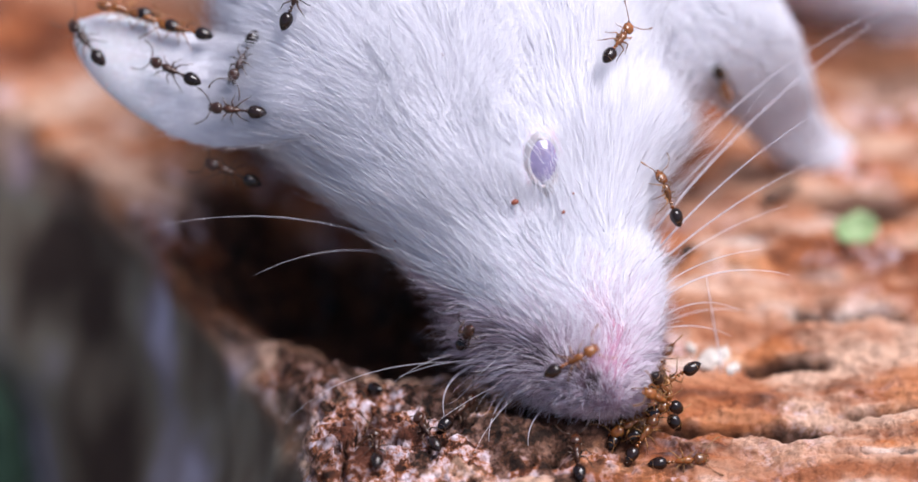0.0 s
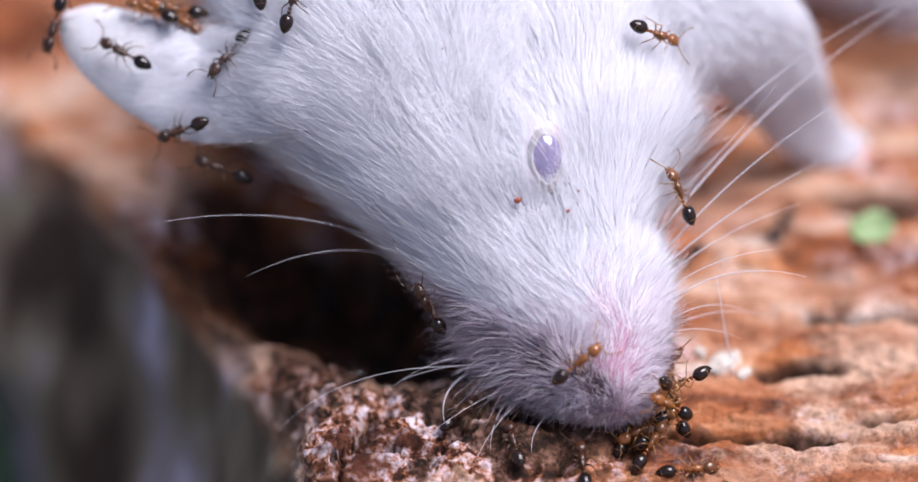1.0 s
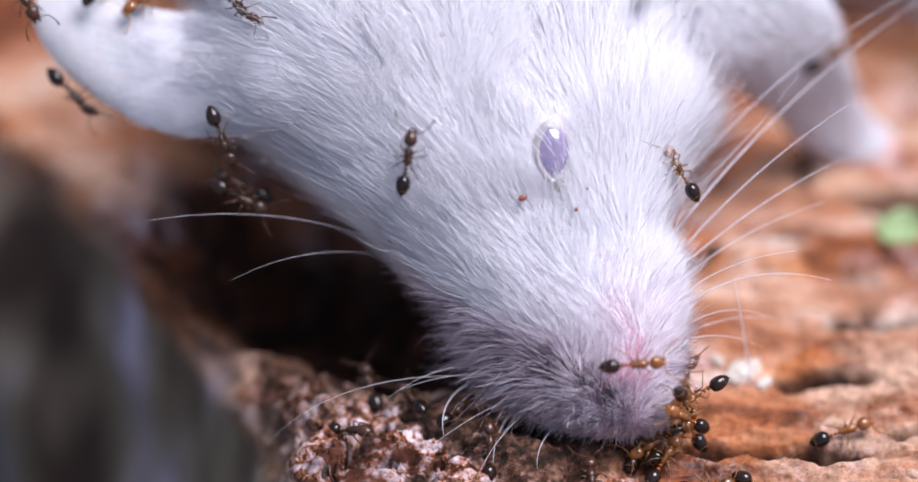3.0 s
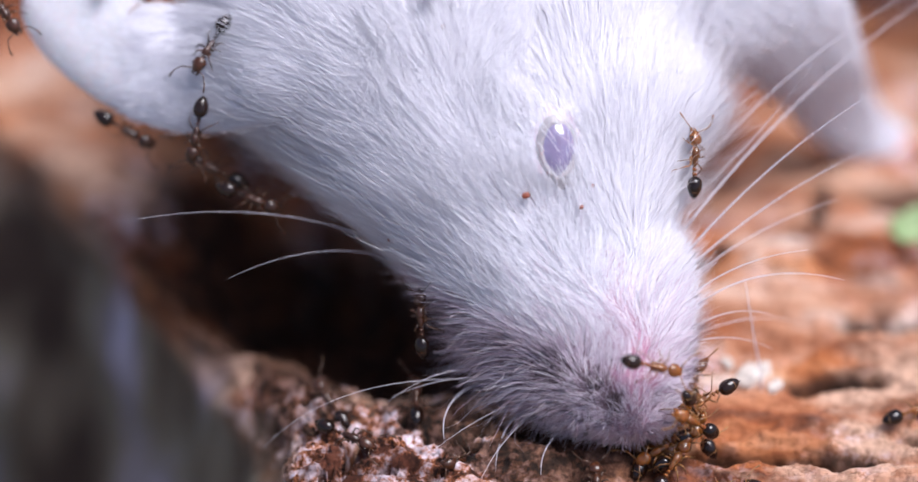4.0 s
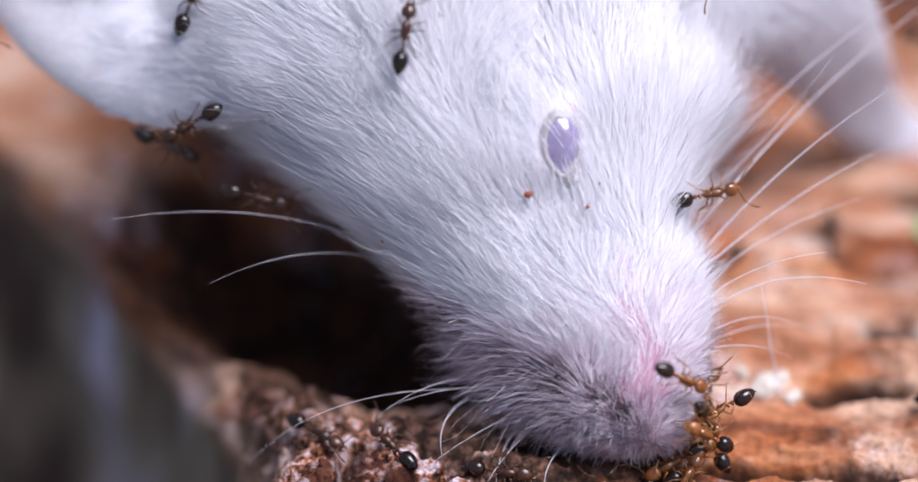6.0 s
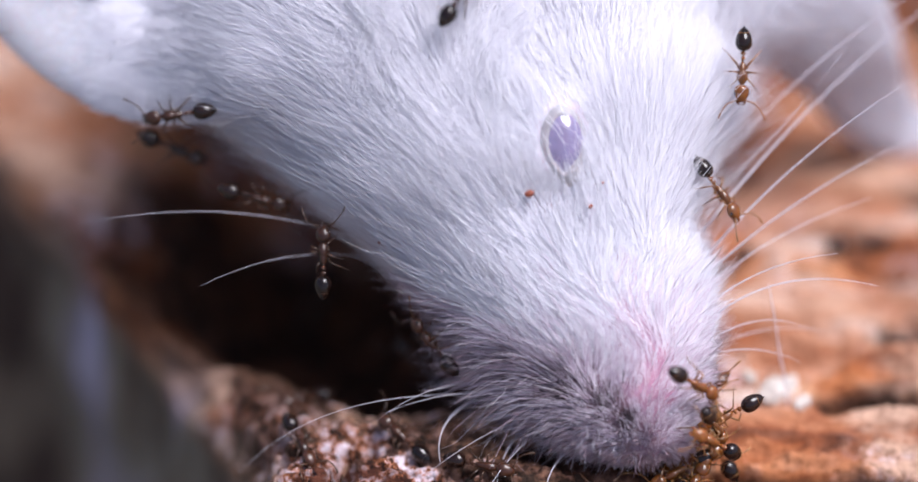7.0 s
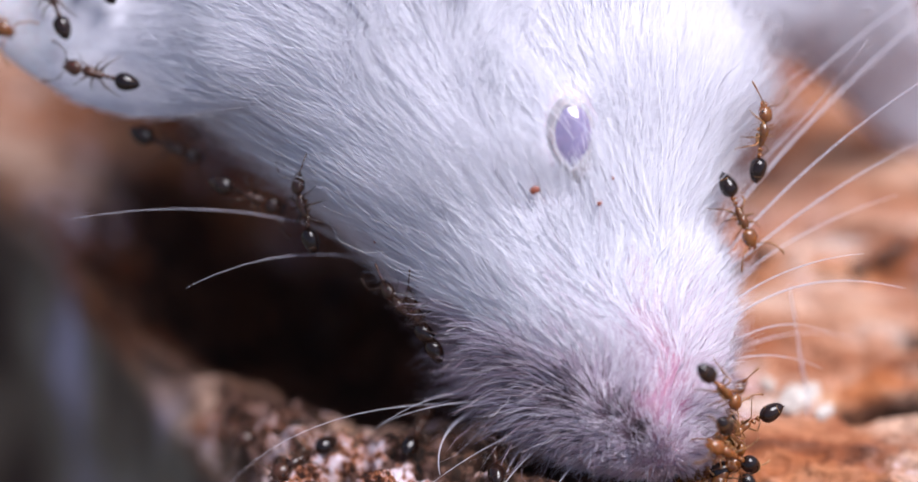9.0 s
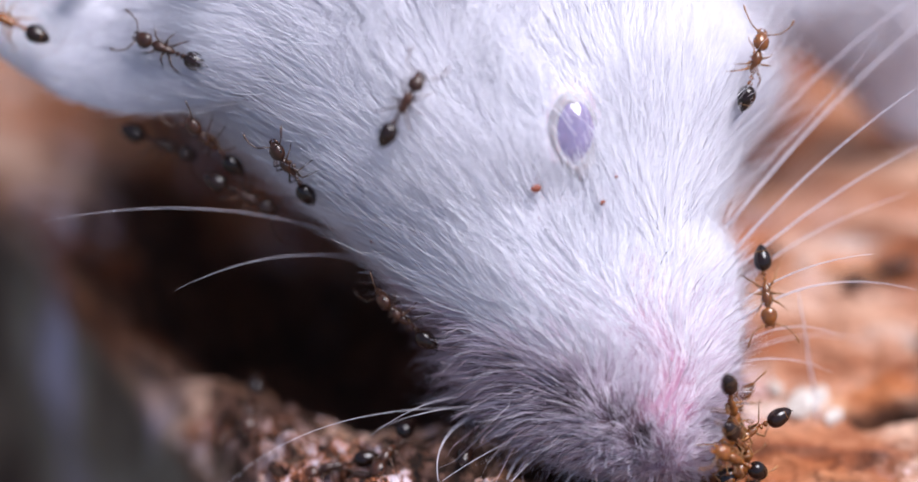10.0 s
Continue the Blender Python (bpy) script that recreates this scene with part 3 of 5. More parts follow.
# pointed wisps on the crown, with the parted coat between them
def build_wisps():
    rng = np.random.default_rng(52)
    p, n = sample_surface(body_me, 16000, 23, lambda m, n: np.exp(-((m[:, 0] - 0.8) / 4.2) ** 2 - ((m[:, 1] - 11.8) / 3.6) ** 2) * (n[:, 2] > 0) * (fbm(m, 1.5, 2, 64) > 0.02))
    comb = np.stack([0.5 * np.sin(0.9 * p[:, 0] + 0.4) - 0.1, 1 + 0 * p[:, 0], 0 * p[:, 0]], 1)
    strands("wisp", p, n, comb, 3.6 + 0 * p[:, 0], 0.3 + 0 * p[:, 0], 0.015, FUR, mouse, 37, 0.95, (1.15,), wildness=0.5, bends=2, label="pointed wisps of damp white hair")


build_wisps()


# ear: a thin leaf of skin, hardly cupped, its root lost in the fur of the temple
def build_ear():
    s = spline([(-6.0, 8.7, 1.2, 1.8), (-9.0, 8.7, 0.7, 2.5), (-12.0, 8.8, -0.9, 3.05), (-15, 9.0, -2.2, 3.3), (-17.8, 9.9, -2.9, 3.05), (-20.5, 11.3, -3.8, 2.5), (-22.6, 12.7, -4.6, 1.6), (-23.6, 13.5, -5.0, 0.25)], 48)
    verts, sides = [], 40
    for i in range(len(s)):
        d = Vector(s[min(i + 1, 47), :3] - s[max(i - 1, 0), :3]).normalized()
        wide = Vector((-d.y, d.x, 0)).normalized()
        out = Vector((0.1, -0.25, 1)).normalized()
        for k in range(sides):
            a = 2 * math.pi * k / sides
            c = math.cos(a)
            cup = -0.75 * (c * c) + 0.05 * math.sin(5 * c + i * 0.15)
            verts.append((Vector(s[i, :3]) + wide * (s[i, 3] * c) + out * (0.22 * math.sin(a) + cup * s[i, 3] / 3.4)) * MM)
    f = grid_faces(48, sides, True) + [tuple(range(sides))[::-1], tuple(range(47 * sides, 48 * sides))]
    return part("ear", mesh_from("ear", verts, f, EAR_SKIN), mouse, "thin pale translucent ear with fine down")


ear = build_ear()


def ear_down():
    p, n = sample_surface(ear.data, 26000, 8, lambda m, n: np.clip(n[:, 2], 0.05, 1) * (0.4 + 5 * smooth01(m[:, 0], -20, -11)) * (m[:, 0] < -7.0))
    comb = np.tile(np.array((-1.0, 0.2, -0.1)), (len(p), 1))
    root = smooth01(p[:, 0], -21, -10)
    strands("ear_down", p, n, comb, 0.4 + 2.4 * root, 0.07 + 0.07 * root, 0.013, FUR, ear, 14, 0.2, bends=2, label="sparse white down")


ear_down()


# fore leg, bent, with the paw on the wood
def build_leg():
    s = spline([(7.0, 14.6, -6.5, 5.6), (13.0, 14.0, -7.6, 5.2), (17.0, 12.4, -9.5, 4.0), (19.4, 9.8, -12.6, 2.8), (20.9, 7.6, -16.2, 2.1), (22.9, 6.0, -19.2, 1.6), (24.9, 5.5, -20.6, 1.0)], 40)
    # limp and flattened: wider than deep
    verts, sides = [], 32
    for i in range(40):
        d = Vector(s[min(i + 1, 39), :3] - s[max(i - 1, 0), :3])
        wide = Vector((-d.y, d.x, 0)).normalized()
        for k in range(sides):
            a = 2 * math.pi * k / sides
            ca, sa = math.cos(a), math.sin(a)
            verts.append(Vector(s[i, :3]) + wide * (s[i, 3] * math.copysign(abs(ca) ** 0.8, ca)) + Vector((0, 0, 0.55 * s[i, 3] * sa)))
    data = verts, grid_faces(40, sides, True) + [tuple(range(sides))[::-1], tuple(range(39 * sides, 40 * sides))]
    leg = part("foreleg", mesh_from("foreleg", *scaled(data), DOWN_SKIN), mouse, "bent white fore leg")
    toes = []
    for k, (dx, dy) in enumerate(((1.9, -0.1), (1.6, -0.8), (0.9, -1.3), (0.1, -1.4))):
        a = Vector((24.2 - 0.3 * k, 5.3 - 0.15 * k, -20.6))
        part("toe", mesh_from("toe", *scaled(tube_data(curve_points(a, a + Vector((dx, dy, -0.5)), (0, 0.2, 0.25), 6), [0.45, 0.42, 0.4, 0.36, 0.28, 0.08], 8)), PAW_SKIN), leg, "small pink toe")
    p, n = sample_surface(leg.data, 16000, 4, lambda m, n: np.clip(n[:, 2] + 0.8, 0.05, 1) * (m[:, 0] < 25.1))
    comb = np.tile(np.array((0.75, -0.65, -0.2)), (len(p), 1))
    bare = smooth01(p[:, 0] - n[:, 1], 20, 26)
    strands("leg_fur", p, n, comb, 1.5 - 0.9 * bare, 0.3 + 0 * bare, 0.028, FUR, leg, 18)
    return leg


foreleg = build_leg()


# the hind leg, stretched out behind
def build_hind_leg():
    s = spline([(12.0, 27.0, -27.0, 6.0), (18.0, 22.5, -29.0, 4.8), (24.0, 18.8, -30.0, 3.9), (29.5, 16.8, -31.0, 2.9), (34.0, 16.2, -32.0, 2.0), (37.5, 16.4, -32.5, 1.2)], 36)
    data = tube_data([v[:3] for v in s], [v[3] for v in s], 24)
    leg = part("hind_leg", mesh_from("hind_leg", *scaled(data), DOWN_SKIN), mouse, "white hind leg stretched out on the wood")
    p, n = sample_surface(leg.data, 7000, 41, lambda m, n: np.clip(n[:, 2] + 0.8, 0.05, 1))
    strands("leg_fur", p, n, np.tile(np.array((0.85, -0.5, 0.0)), (len(p), 1)), 1.8 + 0 * p[:, 0], 0.25 + 0 * p[:, 0], 0.028, FUR, leg, 19)


build_hind_leg()


def surface_tree(obs):
    """What one can walk on, as one search tree in the animal's space (mm)."""
    inv = mouse.matrix_basis.inverted()
    verts, faces = [], []
    for ob in obs:
        m = inv @ (ob.matrix_basis if ob.parent is None else mouse.matrix_basis @ ob.matrix_basis)
        o = len(verts)
        verts += [(m @ v.co) / MM for v in ob.data.vertices]
        faces += [tuple(i + o for i in f.vertices) for f in ob.data.polygons]
    return BVHTree.FromPolygons(verts, faces)


PELT = surface_tree([body])


# eye: clouded ball in a moist bare rim
def build_eye():
    turn = Euler((0, 0, radians(6))).to_matrix()
    ball = ellipsoid_data((0, 0, 1.2), (1.05, 1.7, 0.62), turn, 20, 24)
    # seated in the skin, its back in the socket
    down = Vector((0, 0, -1))
    z = PELT.ray_cast(Vector((EYE[0], EYE[1], 60)), down)[0].z
    eye.data = mesh_from("eye", *scaled(ball), EYEBALL)
    eye.parent, eye["label"] = mouse, "clouded violet-grey eye with a moist gleam"
    eye.matrix_basis = pose(EYE[0] * MM, EYE[1] * MM, (z - 1.55) * MM)
    # the lids slope from a pointed opening out to the skin; a moist groove runs on towards the nose
    around, across = 80, 16
    pts = []
    for k in range(across):
        f = max(0, k - 1) / (across - 2)
        for i in range(around):
            a = 2 * math.pi * i / around
            ca, sa = math.cos(a), math.sin(a)
            inner = Vector((0.66 * ca * (1 - 0.3 * abs(sa) ** 3), 1.24 * sa * (1 + 0.08 * abs(sa) ** 5) - 0.14, 0))
            outer = Vector((1.5 * ca + 0.15 - 0.4 * min(sa, 0), (2.2 if sa > 0 else 2.8) * sa, 0))
            q = turn @ inner.lerp(outer, f) * (0.93 if k == 0 else 1) + Vector((EYE[0], EYE[1], 0))
            skin = PELT.ray_cast(Vector((q.x, q.y, 60)), down)[0].z
            fold = 0.02 * math.sin(f * 13 + 1.5 * math.sin(3 * a)) * math.sin(math.pi * f)
            q.z = skin + (-0.1 if k == 0 else 0.10 * (1 - f) + 0.13 * math.sin(math.pi * f ** 0.6) - 0.25 * f + fold)
            pts.append(tuple(q))
    q = np.array(pts)
    q[:, 2] += 0.03 * fbm(q, 0.35, 3, 88)
    part("eyelid", mesh_from("eyelid", q * MM, [g[::-1] for g in grid_faces(across, around, True)], LID), mouse, "bare pinkish-white moist eyelid rim")


build_eye()


# ---- whiskers: x, y, z at the root, at the tip, sideways bow, half thickness ----
def whisker(root, tip, bow, r=0.05, name="whisker"):
    pts = curve_points(root, tip, bow, 14)
    rad = [r * (1 - 0.8 * (i / 13) ** 1.3) for i in range(14)]
    part(name, mesh_from("whisker", *scaled(tube_data(pts, rad, 6)), WHISKER), mouse)


for row in (
        ((11.7, 2.7, -2), (26.3, 14.4, -3.0), (-0.5, 1.0, 0), 0.042),
        ((11.9, 0.6, -1), (26.5, 14.0, -5.0), (-0.4, 0.8, 0), 0.055),
        ((11.5, 1.6, -3), (18.6, 9.2, 0.0), (0.2, -0.3, 0), 0.035),
        ((12.0, -0.7, -1), (21.8, 7.8, 0.0), (-0.3, 0.4, 0), 0.055),
        ((12.2, -1.4, -1), (22.6, 5.3, -1.0), (-0.3, 0.4, 0), 0.048),
        ((12.25, -2.12, -1), (20.15, 2.18, -2), (-0.5, 0.3, 0), 0.0369),
        ((12.45, -2.72, 0), (18.35, -0.52, 1), (-0.2, 0.4, 0), 0.0369),
        ((12.55, -3.42, 0), (20.35, -2.12, 0), (-0.3, 0.9, 0), 0.041),
        ((12.55, -4.52, 0), (17.15, -4.22, -1), (0, 0.6, 0), 0.0287),
        ((12.65, -5.32, 0), (16.65, -5.82, -1), (0, 0.35, 0), 0.0246),
        ((12.55, -5.02, -1), (18.15, -4.42, -4), (0, 0.5, 0), 0.0287),
        ((11.35, 0.58, -4), (16.55, 6.38, -9), (0.0, 0.3, 0), 0.0451),
        ((11.55, -0.02, -4), (17.65, 6.78, -10), (-0.2, 0.4, 0), 0.041),
        ((-4.6, 0.05, -2.2), (-18.5, 0.9, 0.5), (0.3, 1.0, 0), 0.022),
        ((-4.2, -0.8, -2.2), (-12.5, -2.1, 1), (0, 0.75, 0), 0.018),
        ((1.6, -7.3, -1), (-3.6, -8.2, 3), (0, 0.3, 0), 0.02),
        ((1, -7.6, -2), (-0.9, -10.6, 2), (-0.7, 0.3, 0), 0.055),
        ((2.4, -8.8, 0), (-1.9, -11.4, 2.5), (0, 0.2, 0), 0.018),
        ((3.6, -9.4, 0), (0.9, -12.9, 2.5), (-0.2, 0.2, 0), 0.024),
        ((3, -9.2, -1), (1.8, -12.2, 1.5), (-0.3, 0.1, 0), 0.04),
        ((5.2, -10.2, 0), (4.2, -12.4, 2), (-0.3, 0.1, 0), 0.04),
        ((0.4, -7.4, -1), (-10.5, -11, 4), (-1.0, 1.0, 0), 0.016),
        ((0.8, -6.9, -1), (-4, -8.6, 2), (0, 0.5, 0), 0.018)):
    whisker(*row)


# ---- ants ----
def chitin(name, color, rough, sss, coat=0.6):
    m, nodes, links, b = mat(name)
    n = noise_node(nodes, links, 2500)
    info = nodes.new("ShaderNodeObjectInfo")
    r = ramp(nodes, links, n.outputs[0], [(0.3, tuple(c * 0.6 for c in color)), (0.7, tuple(c * 1.35 for c in color))])
    hue = nodes.new("ShaderNodeHueSaturation")
    span = nodes.new("ShaderNodeMapRange")
    span.inputs["To Min"].default_value, span.inputs["To Max"].default_value = 0.6, 1.35
    links.new(info.outputs["Random"], span.inputs["Value"])
    links.new(span.outputs[0], hue.inputs["Value"])
    links.new(r.outputs[0], hue.inputs["Color"])
    links.new(hue.outputs[0], b.inputs["Base Color"])
    b.inputs["Roughness"].default_value, b.inputs["Coat Weight"].default_value = rough, coat
    b.inputs["Coat Roughness"].default_value = 0.12
    b.inputs["Subsurface Weight"].default_value, b.inputs["Subsurface Scale"].default_value = sss, 0.2 * MM
    b.inputs["Subsurface Radius"].default_value = (1.0, 0.45, 0.15)
    bump(nodes, links, b, n.outputs[0], 0.25, 0.02 * MM)
    return m


AMBER = chitin("amber_chitin", (0.19, 0.062, 0.011), 0.22, 0.4, 0.4)
AMBER_LEG = chitin("amber_leg", (0.25, 0.11, 0.03), 0.4, 0.3, 0.2)
BROWN = chitin("brown_chitin", (0.045, 0.014, 0.005), 0.33, 0.1, 0.2)
BROWN_LEG = chitin("brown_leg", (0.06, 0.026, 0.012), 0.4, 0.1, 0.2)
BLACK = chitin("black_gaster", (0.012, 0.005, 0.003), 0.13, 0.0, 0.0)
EYE_DOT = chitin("ant_eye", (0.01, 0.01, 0.01), 0.15, 0.0)
HIPS = [(0.42, 0.13), (0.2, 0.15), (-0.02, 0.13)]
FEET = [(1.05, 0.72), (0.1, 0.95), (-0.85, 0.82)]


def build_ant(label, shell, limb, gaster, seed):
    """One worker, head along +x, feet on z = 0, in millimetres."""
    rng = random.Random(seed)
    ant = tagged(new("ant"), label, "ant", group="ants on the carcass")

    def piece(name, data, material, under, note=""):
        return part(name, mesh_from(name, *scaled(data, MM * 1.08), material), under, note)

    head = piece("head", joined(
        ellipsoid_data((1.16, 0, 0.50), (0.42, 0.34, 0.27), Euler((0, radians(22), 0)).to_matrix(), 12, 16, lambda v: Vector((v.x, v.y * (1 - 0.22 * v.x), v.z))),
        tube_data(curve_points((1.46, 0.14, 0.38), (1.66, 0.02, 0.30), (0.03, 0.06, 0), 5), [0.075, 0.07, 0.06, 0.04, 0.015], 6),
        tube_data(curve_points((1.46, -0.14, 0.38), (1.66, -0.02, 0.30), (0.03, -0.06, 0), 5), [0.075, 0.07, 0.06, 0.04, 0.015], 6)), shell, ant)
    for s in (1, -1):
        piece("eye", ellipsoid_data((1.18, 0.29 * s, 0.58), (0.085, 0.045, 0.07), None, 6, 8), EYE_DOT, head)
        a, e = Vector((1.42, 0.10 * s, 0.52)), Vector((1.62 + 0.05 * rng.random(), 0.62 * s, 0.72))
        tip = e + Vector((0.72, (0.22 + 0.3 * rng.random()) * s, -0.30 + 0.3 * rng.random()))
        piece("antenna", joined(tube_data([a, a.lerp(e, 0.5), e], [0.032, 0.03, 0.034], 5),
                                tube_data(curve_points(e, tip, (0, 0.08 * s, 0.06), 7), [0.03, 0.028, 0.028, 0.03, 0.038, 0.048, 0.03], 5)), limb, head)
    piece("thorax", joined(
        ellipsoid_data((0.42, 0, 0.56), (0.36, 0.22, 0.22), Euler((0, radians(8), 0)).to_matrix(), 10, 12),
        ellipsoid_data((0.05, 0, 0.54), (0.36, 0.165, 0.18), Euler((0, radians(-10), 0)).to_matrix(), 10, 12),
        tube_data([(0.66, 0, 0.56), (0.80, 0, 0.55), (0.92, 0, 0.53)], [0.10, 0.075, 0.10], 8)), shell, ant)
    piece("waist", joined(
        tube_data([(-0.22, 0, 0.48), (-0.42, 0, 0.46), (-0.62, 0, 0.47), (-0.85, 0, 0.50)], [0.06, 0.05, 0.05, 0.07], 8),
        ellipsoid_data((-0.42, 0, 0.53), (0.08, 0.11, 0.15), None, 8, 10), ellipsoid_data((-0.64, 0, 0.52), (0.09, 0.13, 0.13), None, 8, 10)), shell, ant)
    back = piece("gaster", joined(
        ellipsoid_data((-1.28, 0, 0.55), (0.55, 0.375, 0.36), Euler((0, radians(-6), 0)).to_matrix(), 16, 18, lambda v: Vector((v.x, v.y * (1 + 0.25 * v.x), v.z * (1 + 0.2 * v.x)))),
        tube_data([(-1.78, 0, 0.58), (-1.9, 0, 0.59)], [0.05, 0.012], 6)), gaster, ant, "glossy dark gaster")
    for k in range(3):
        x = -1.10 - 0.22 * k
        r = 0.375 - 0.054 * k
        ring = [(x - 0.02, 0.995 * r * math.cos(2 * math.pi * i / 20), 0.555 + 0.015 * k + 0.955 * r * math.sin(2 * math.pi * i / 20)) for i in range(21)]
        piece("segment_edge", tube_data(ring, [0.012] * 21, 4), limb, back)
    for (hx, hy), (fx, fy) in zip(HIPS, FEET):
        for s in (1, -1):
            # each leg's own space starts at its hip
            foot = Vector((fx - hx + rng.uniform(-0.15, 0.15), (fy - hy + rng.uniform(-0.15, 0.1)) * s, -0.42))
            knee = Vector((foot.x * 0.42, foot.y * 0.46, 0.28))
            ankle = Vector((foot.x * 0.80, foot.y * 0.82, -0.28))
            leg = piece("leg", joined(
                ellipsoid_data((0, 0.03 * s, 0), (0.09, 0.11, 0.09), None, 6, 8),
                tube_data([Vector((0, 0, 0)), knee * 0.5 + Vector((0, 0, 0.04)), knee], [0.038, 0.05, 0.033], 6),
                tube_data([knee, knee.lerp(ankle, 0.5), ankle], [0.03, 0.032, 0.023], 6),
                tube_data(curve_points(ankle, foot, (0.03, 0, -0.02), 5), [0.02, 0.017, 0.015, 0.015, 0.01], 5)), limb, ant)
            leg.matrix_basis = pose(hx * MM * 1.08, hy * s * MM * 1.08, 0.45 * MM)
    return ant


THIN = surface_tree([ear, foreleg])
WOOD = surface_tree([log])


def way_up(p):
    """The way up from the skin, ear or wood next to p."""
    best = min((tree.find_nearest(p) for tree in (PELT, THIN, WOOD)), key=lambda hit: hit[3])
    n = best[1] if best[1].z > 0 or best[3] > 2 else -best[1]
    return n if best[3] < 2 else Vector((0, 0, 1))


def stand(hx, hy, hz, tx, ty, tz):
    """The pose of an ant whose head and tail end are at two places of the animal's space (mm)."""
    a, b = Vector((hx, hy, hz)), Vector((tx, ty, tz))
    fore = (a - b).normalized()
    up = (way_up(a) + way_up(b) + Vector((0, 0, 0.7))).normalized()
    side = up.cross(fore).normalized()
    up = fore.cross(side)
    m = Matrix((fore, side, up)).transposed().to_4x4()
    # on the animal they stand on the coat, not on the skin
    mid = a * 0.53 + b * 0.47
    coat_depth = 0.45 if mid.z > -6 and WOOD.find_nearest(mid)[3] > min(PELT.find_nearest(mid)[3], THIN.find_nearest(mid)[3]) else 0.0
    limb = THIN.ray_cast(Vector((mid.x, mid.y, 60)), Vector((0, 0, -1)))[0]
    if limb and mid.x > 12 and mid.z < -6:
        coat_depth = limb.z + 0.4 - mid.z
    m.translation = (mid - up * 0.1 + Vector((0, 0, coat_depth))) * MM
    return mouse.matrix_basis @ m


AMBER_ANT = ("translucent amber worker ant with black gaster", AMBER, AMBER_LEG, BLACK)
DARK_ANT = ("dark brown glossy worker ant with black gaster", BROWN, BROWN_LEG, BLACK)
KINDS = {"amber": [build_ant(*AMBER_ANT, k) for k in (1, 2)], "dark": [build_ant(*DARK_ANT, k) for k in (3, 4)]}
used_kinds = {"amber": 0, "dark": 0}


def spawn(kind, m):
    """The next ant of a kind, at the pose m."""
    k = used_kinds[kind]
    used_kinds[kind] += 1
    if k < 2:
        KINDS[kind][k].matrix_basis = m
        return KINDS[kind][k]
    return copy_thing(KINDS[kind][k % 2], m)


# ---- small things ----
def on_wood(x, y):
    """Height of the log's upper face (m) at x, y (mm)."""
    hit, place, normal, _ = log.ray_cast(Vector((x * MM, y * MM, 0.05)), Vector((0, 0, -1)))
    return place.z if hit else 0.0


def build_leaf():
    """A torn scrap of fresh leaf, curled at one side."""
    verts, n = [], 13
    for i in range(n):
        for j in range(9):
            u, v = i / (n - 1) * 2 - 1, j / 4 - 1
            w = math.sqrt(max(0, 1 - abs(u) ** 2.4)) * (1 + 0.12 * math.sin(5 * u))
            verts.append((1.5 * u, 1.0 * v * w, 0.5 * u * u + 0.35 * v * v * w - 0.12 * math.exp(-30 * v * v) + 0.6))
    low = [(x, y, z - 0.16) for x, y, z in verts]
    f = grid_faces(n, 9)
    k = len(verts)
    rim = [(i * 9, (i + 1) * 9, (i + 1) * 9 + k, i * 9 + k) for i in range(n - 1)] + [((i + 1) * 9 + 8, i * 9 + 8, i * 9 + 8 + k, (i + 1) * 9 + 8 + k) for i in range(n - 1)]
    me = mesh_from("leaf", *scaled((verts + low, f + [tuple(q + k for q in g)[::-1] for g in f] + rim)), LEAF)
    leaf = tagged(new("leaf", me), "small scrap of bright green leaf on the log", "leaf")
    leaf.matrix_basis = pose(25.0 * MM, 11.2 * MM, on_wood(25.0, 11.2) - 0.2 * MM, 28, 0, 20)


build_leaf()


def build_flake(x, y, size, seed):
    """A crumb of white rotten wood: an uneven, torn lump."""
    v, f = ellipsoid_data((0, 0, 0.12 * size), (0.9 * size, 0.6 * size, 0.38 * size), None, 24, 30)
    q = np.array([tuple(u) for u in v])
    q = q + 0.22 * size * np.stack([fbm(q, 0.55 * size, 4, seed + 9 * k, 0.6) for k in range(3)], 1)
    ob = tagged(new("wood_crumb", mesh_from("wood_crumb", q * MM, f, LICHEN)), "white crumb of rotten wood on the log", "wood crumb", group="white wood crumbs")
    ob.matrix_basis = pose(x * MM, y * MM, on_wood(x, y), 0, 0, 40 * seed)


for k, row in enumerate(((15.8, -0.6, 1.25), (16.9, -1.6, 0.6), (14.4, 0.6, 0.5))):
    build_flake(*row, k + 1)


# a cushion of moss on the log's flank
def build_moss():
    v, f = ellipsoid_data((0, 0, 0), (3.2, 3.0, 6.5), None, 30, 36)
    q = np.array([tuple(u) for u in v])
    q = q * (1 + 0.16 * fbm(q, 2.2, 4, 61))[:, None]
    moss = tagged(new("moss", mesh_from("moss", q * MM, f, MOSS)), "dark green moss cushion on the flank of the log", "moss", kind="stuff")
    moss.matrix_basis = pose(-31.5 * MM, 15.5 * MM, -23 * MM)


build_moss()


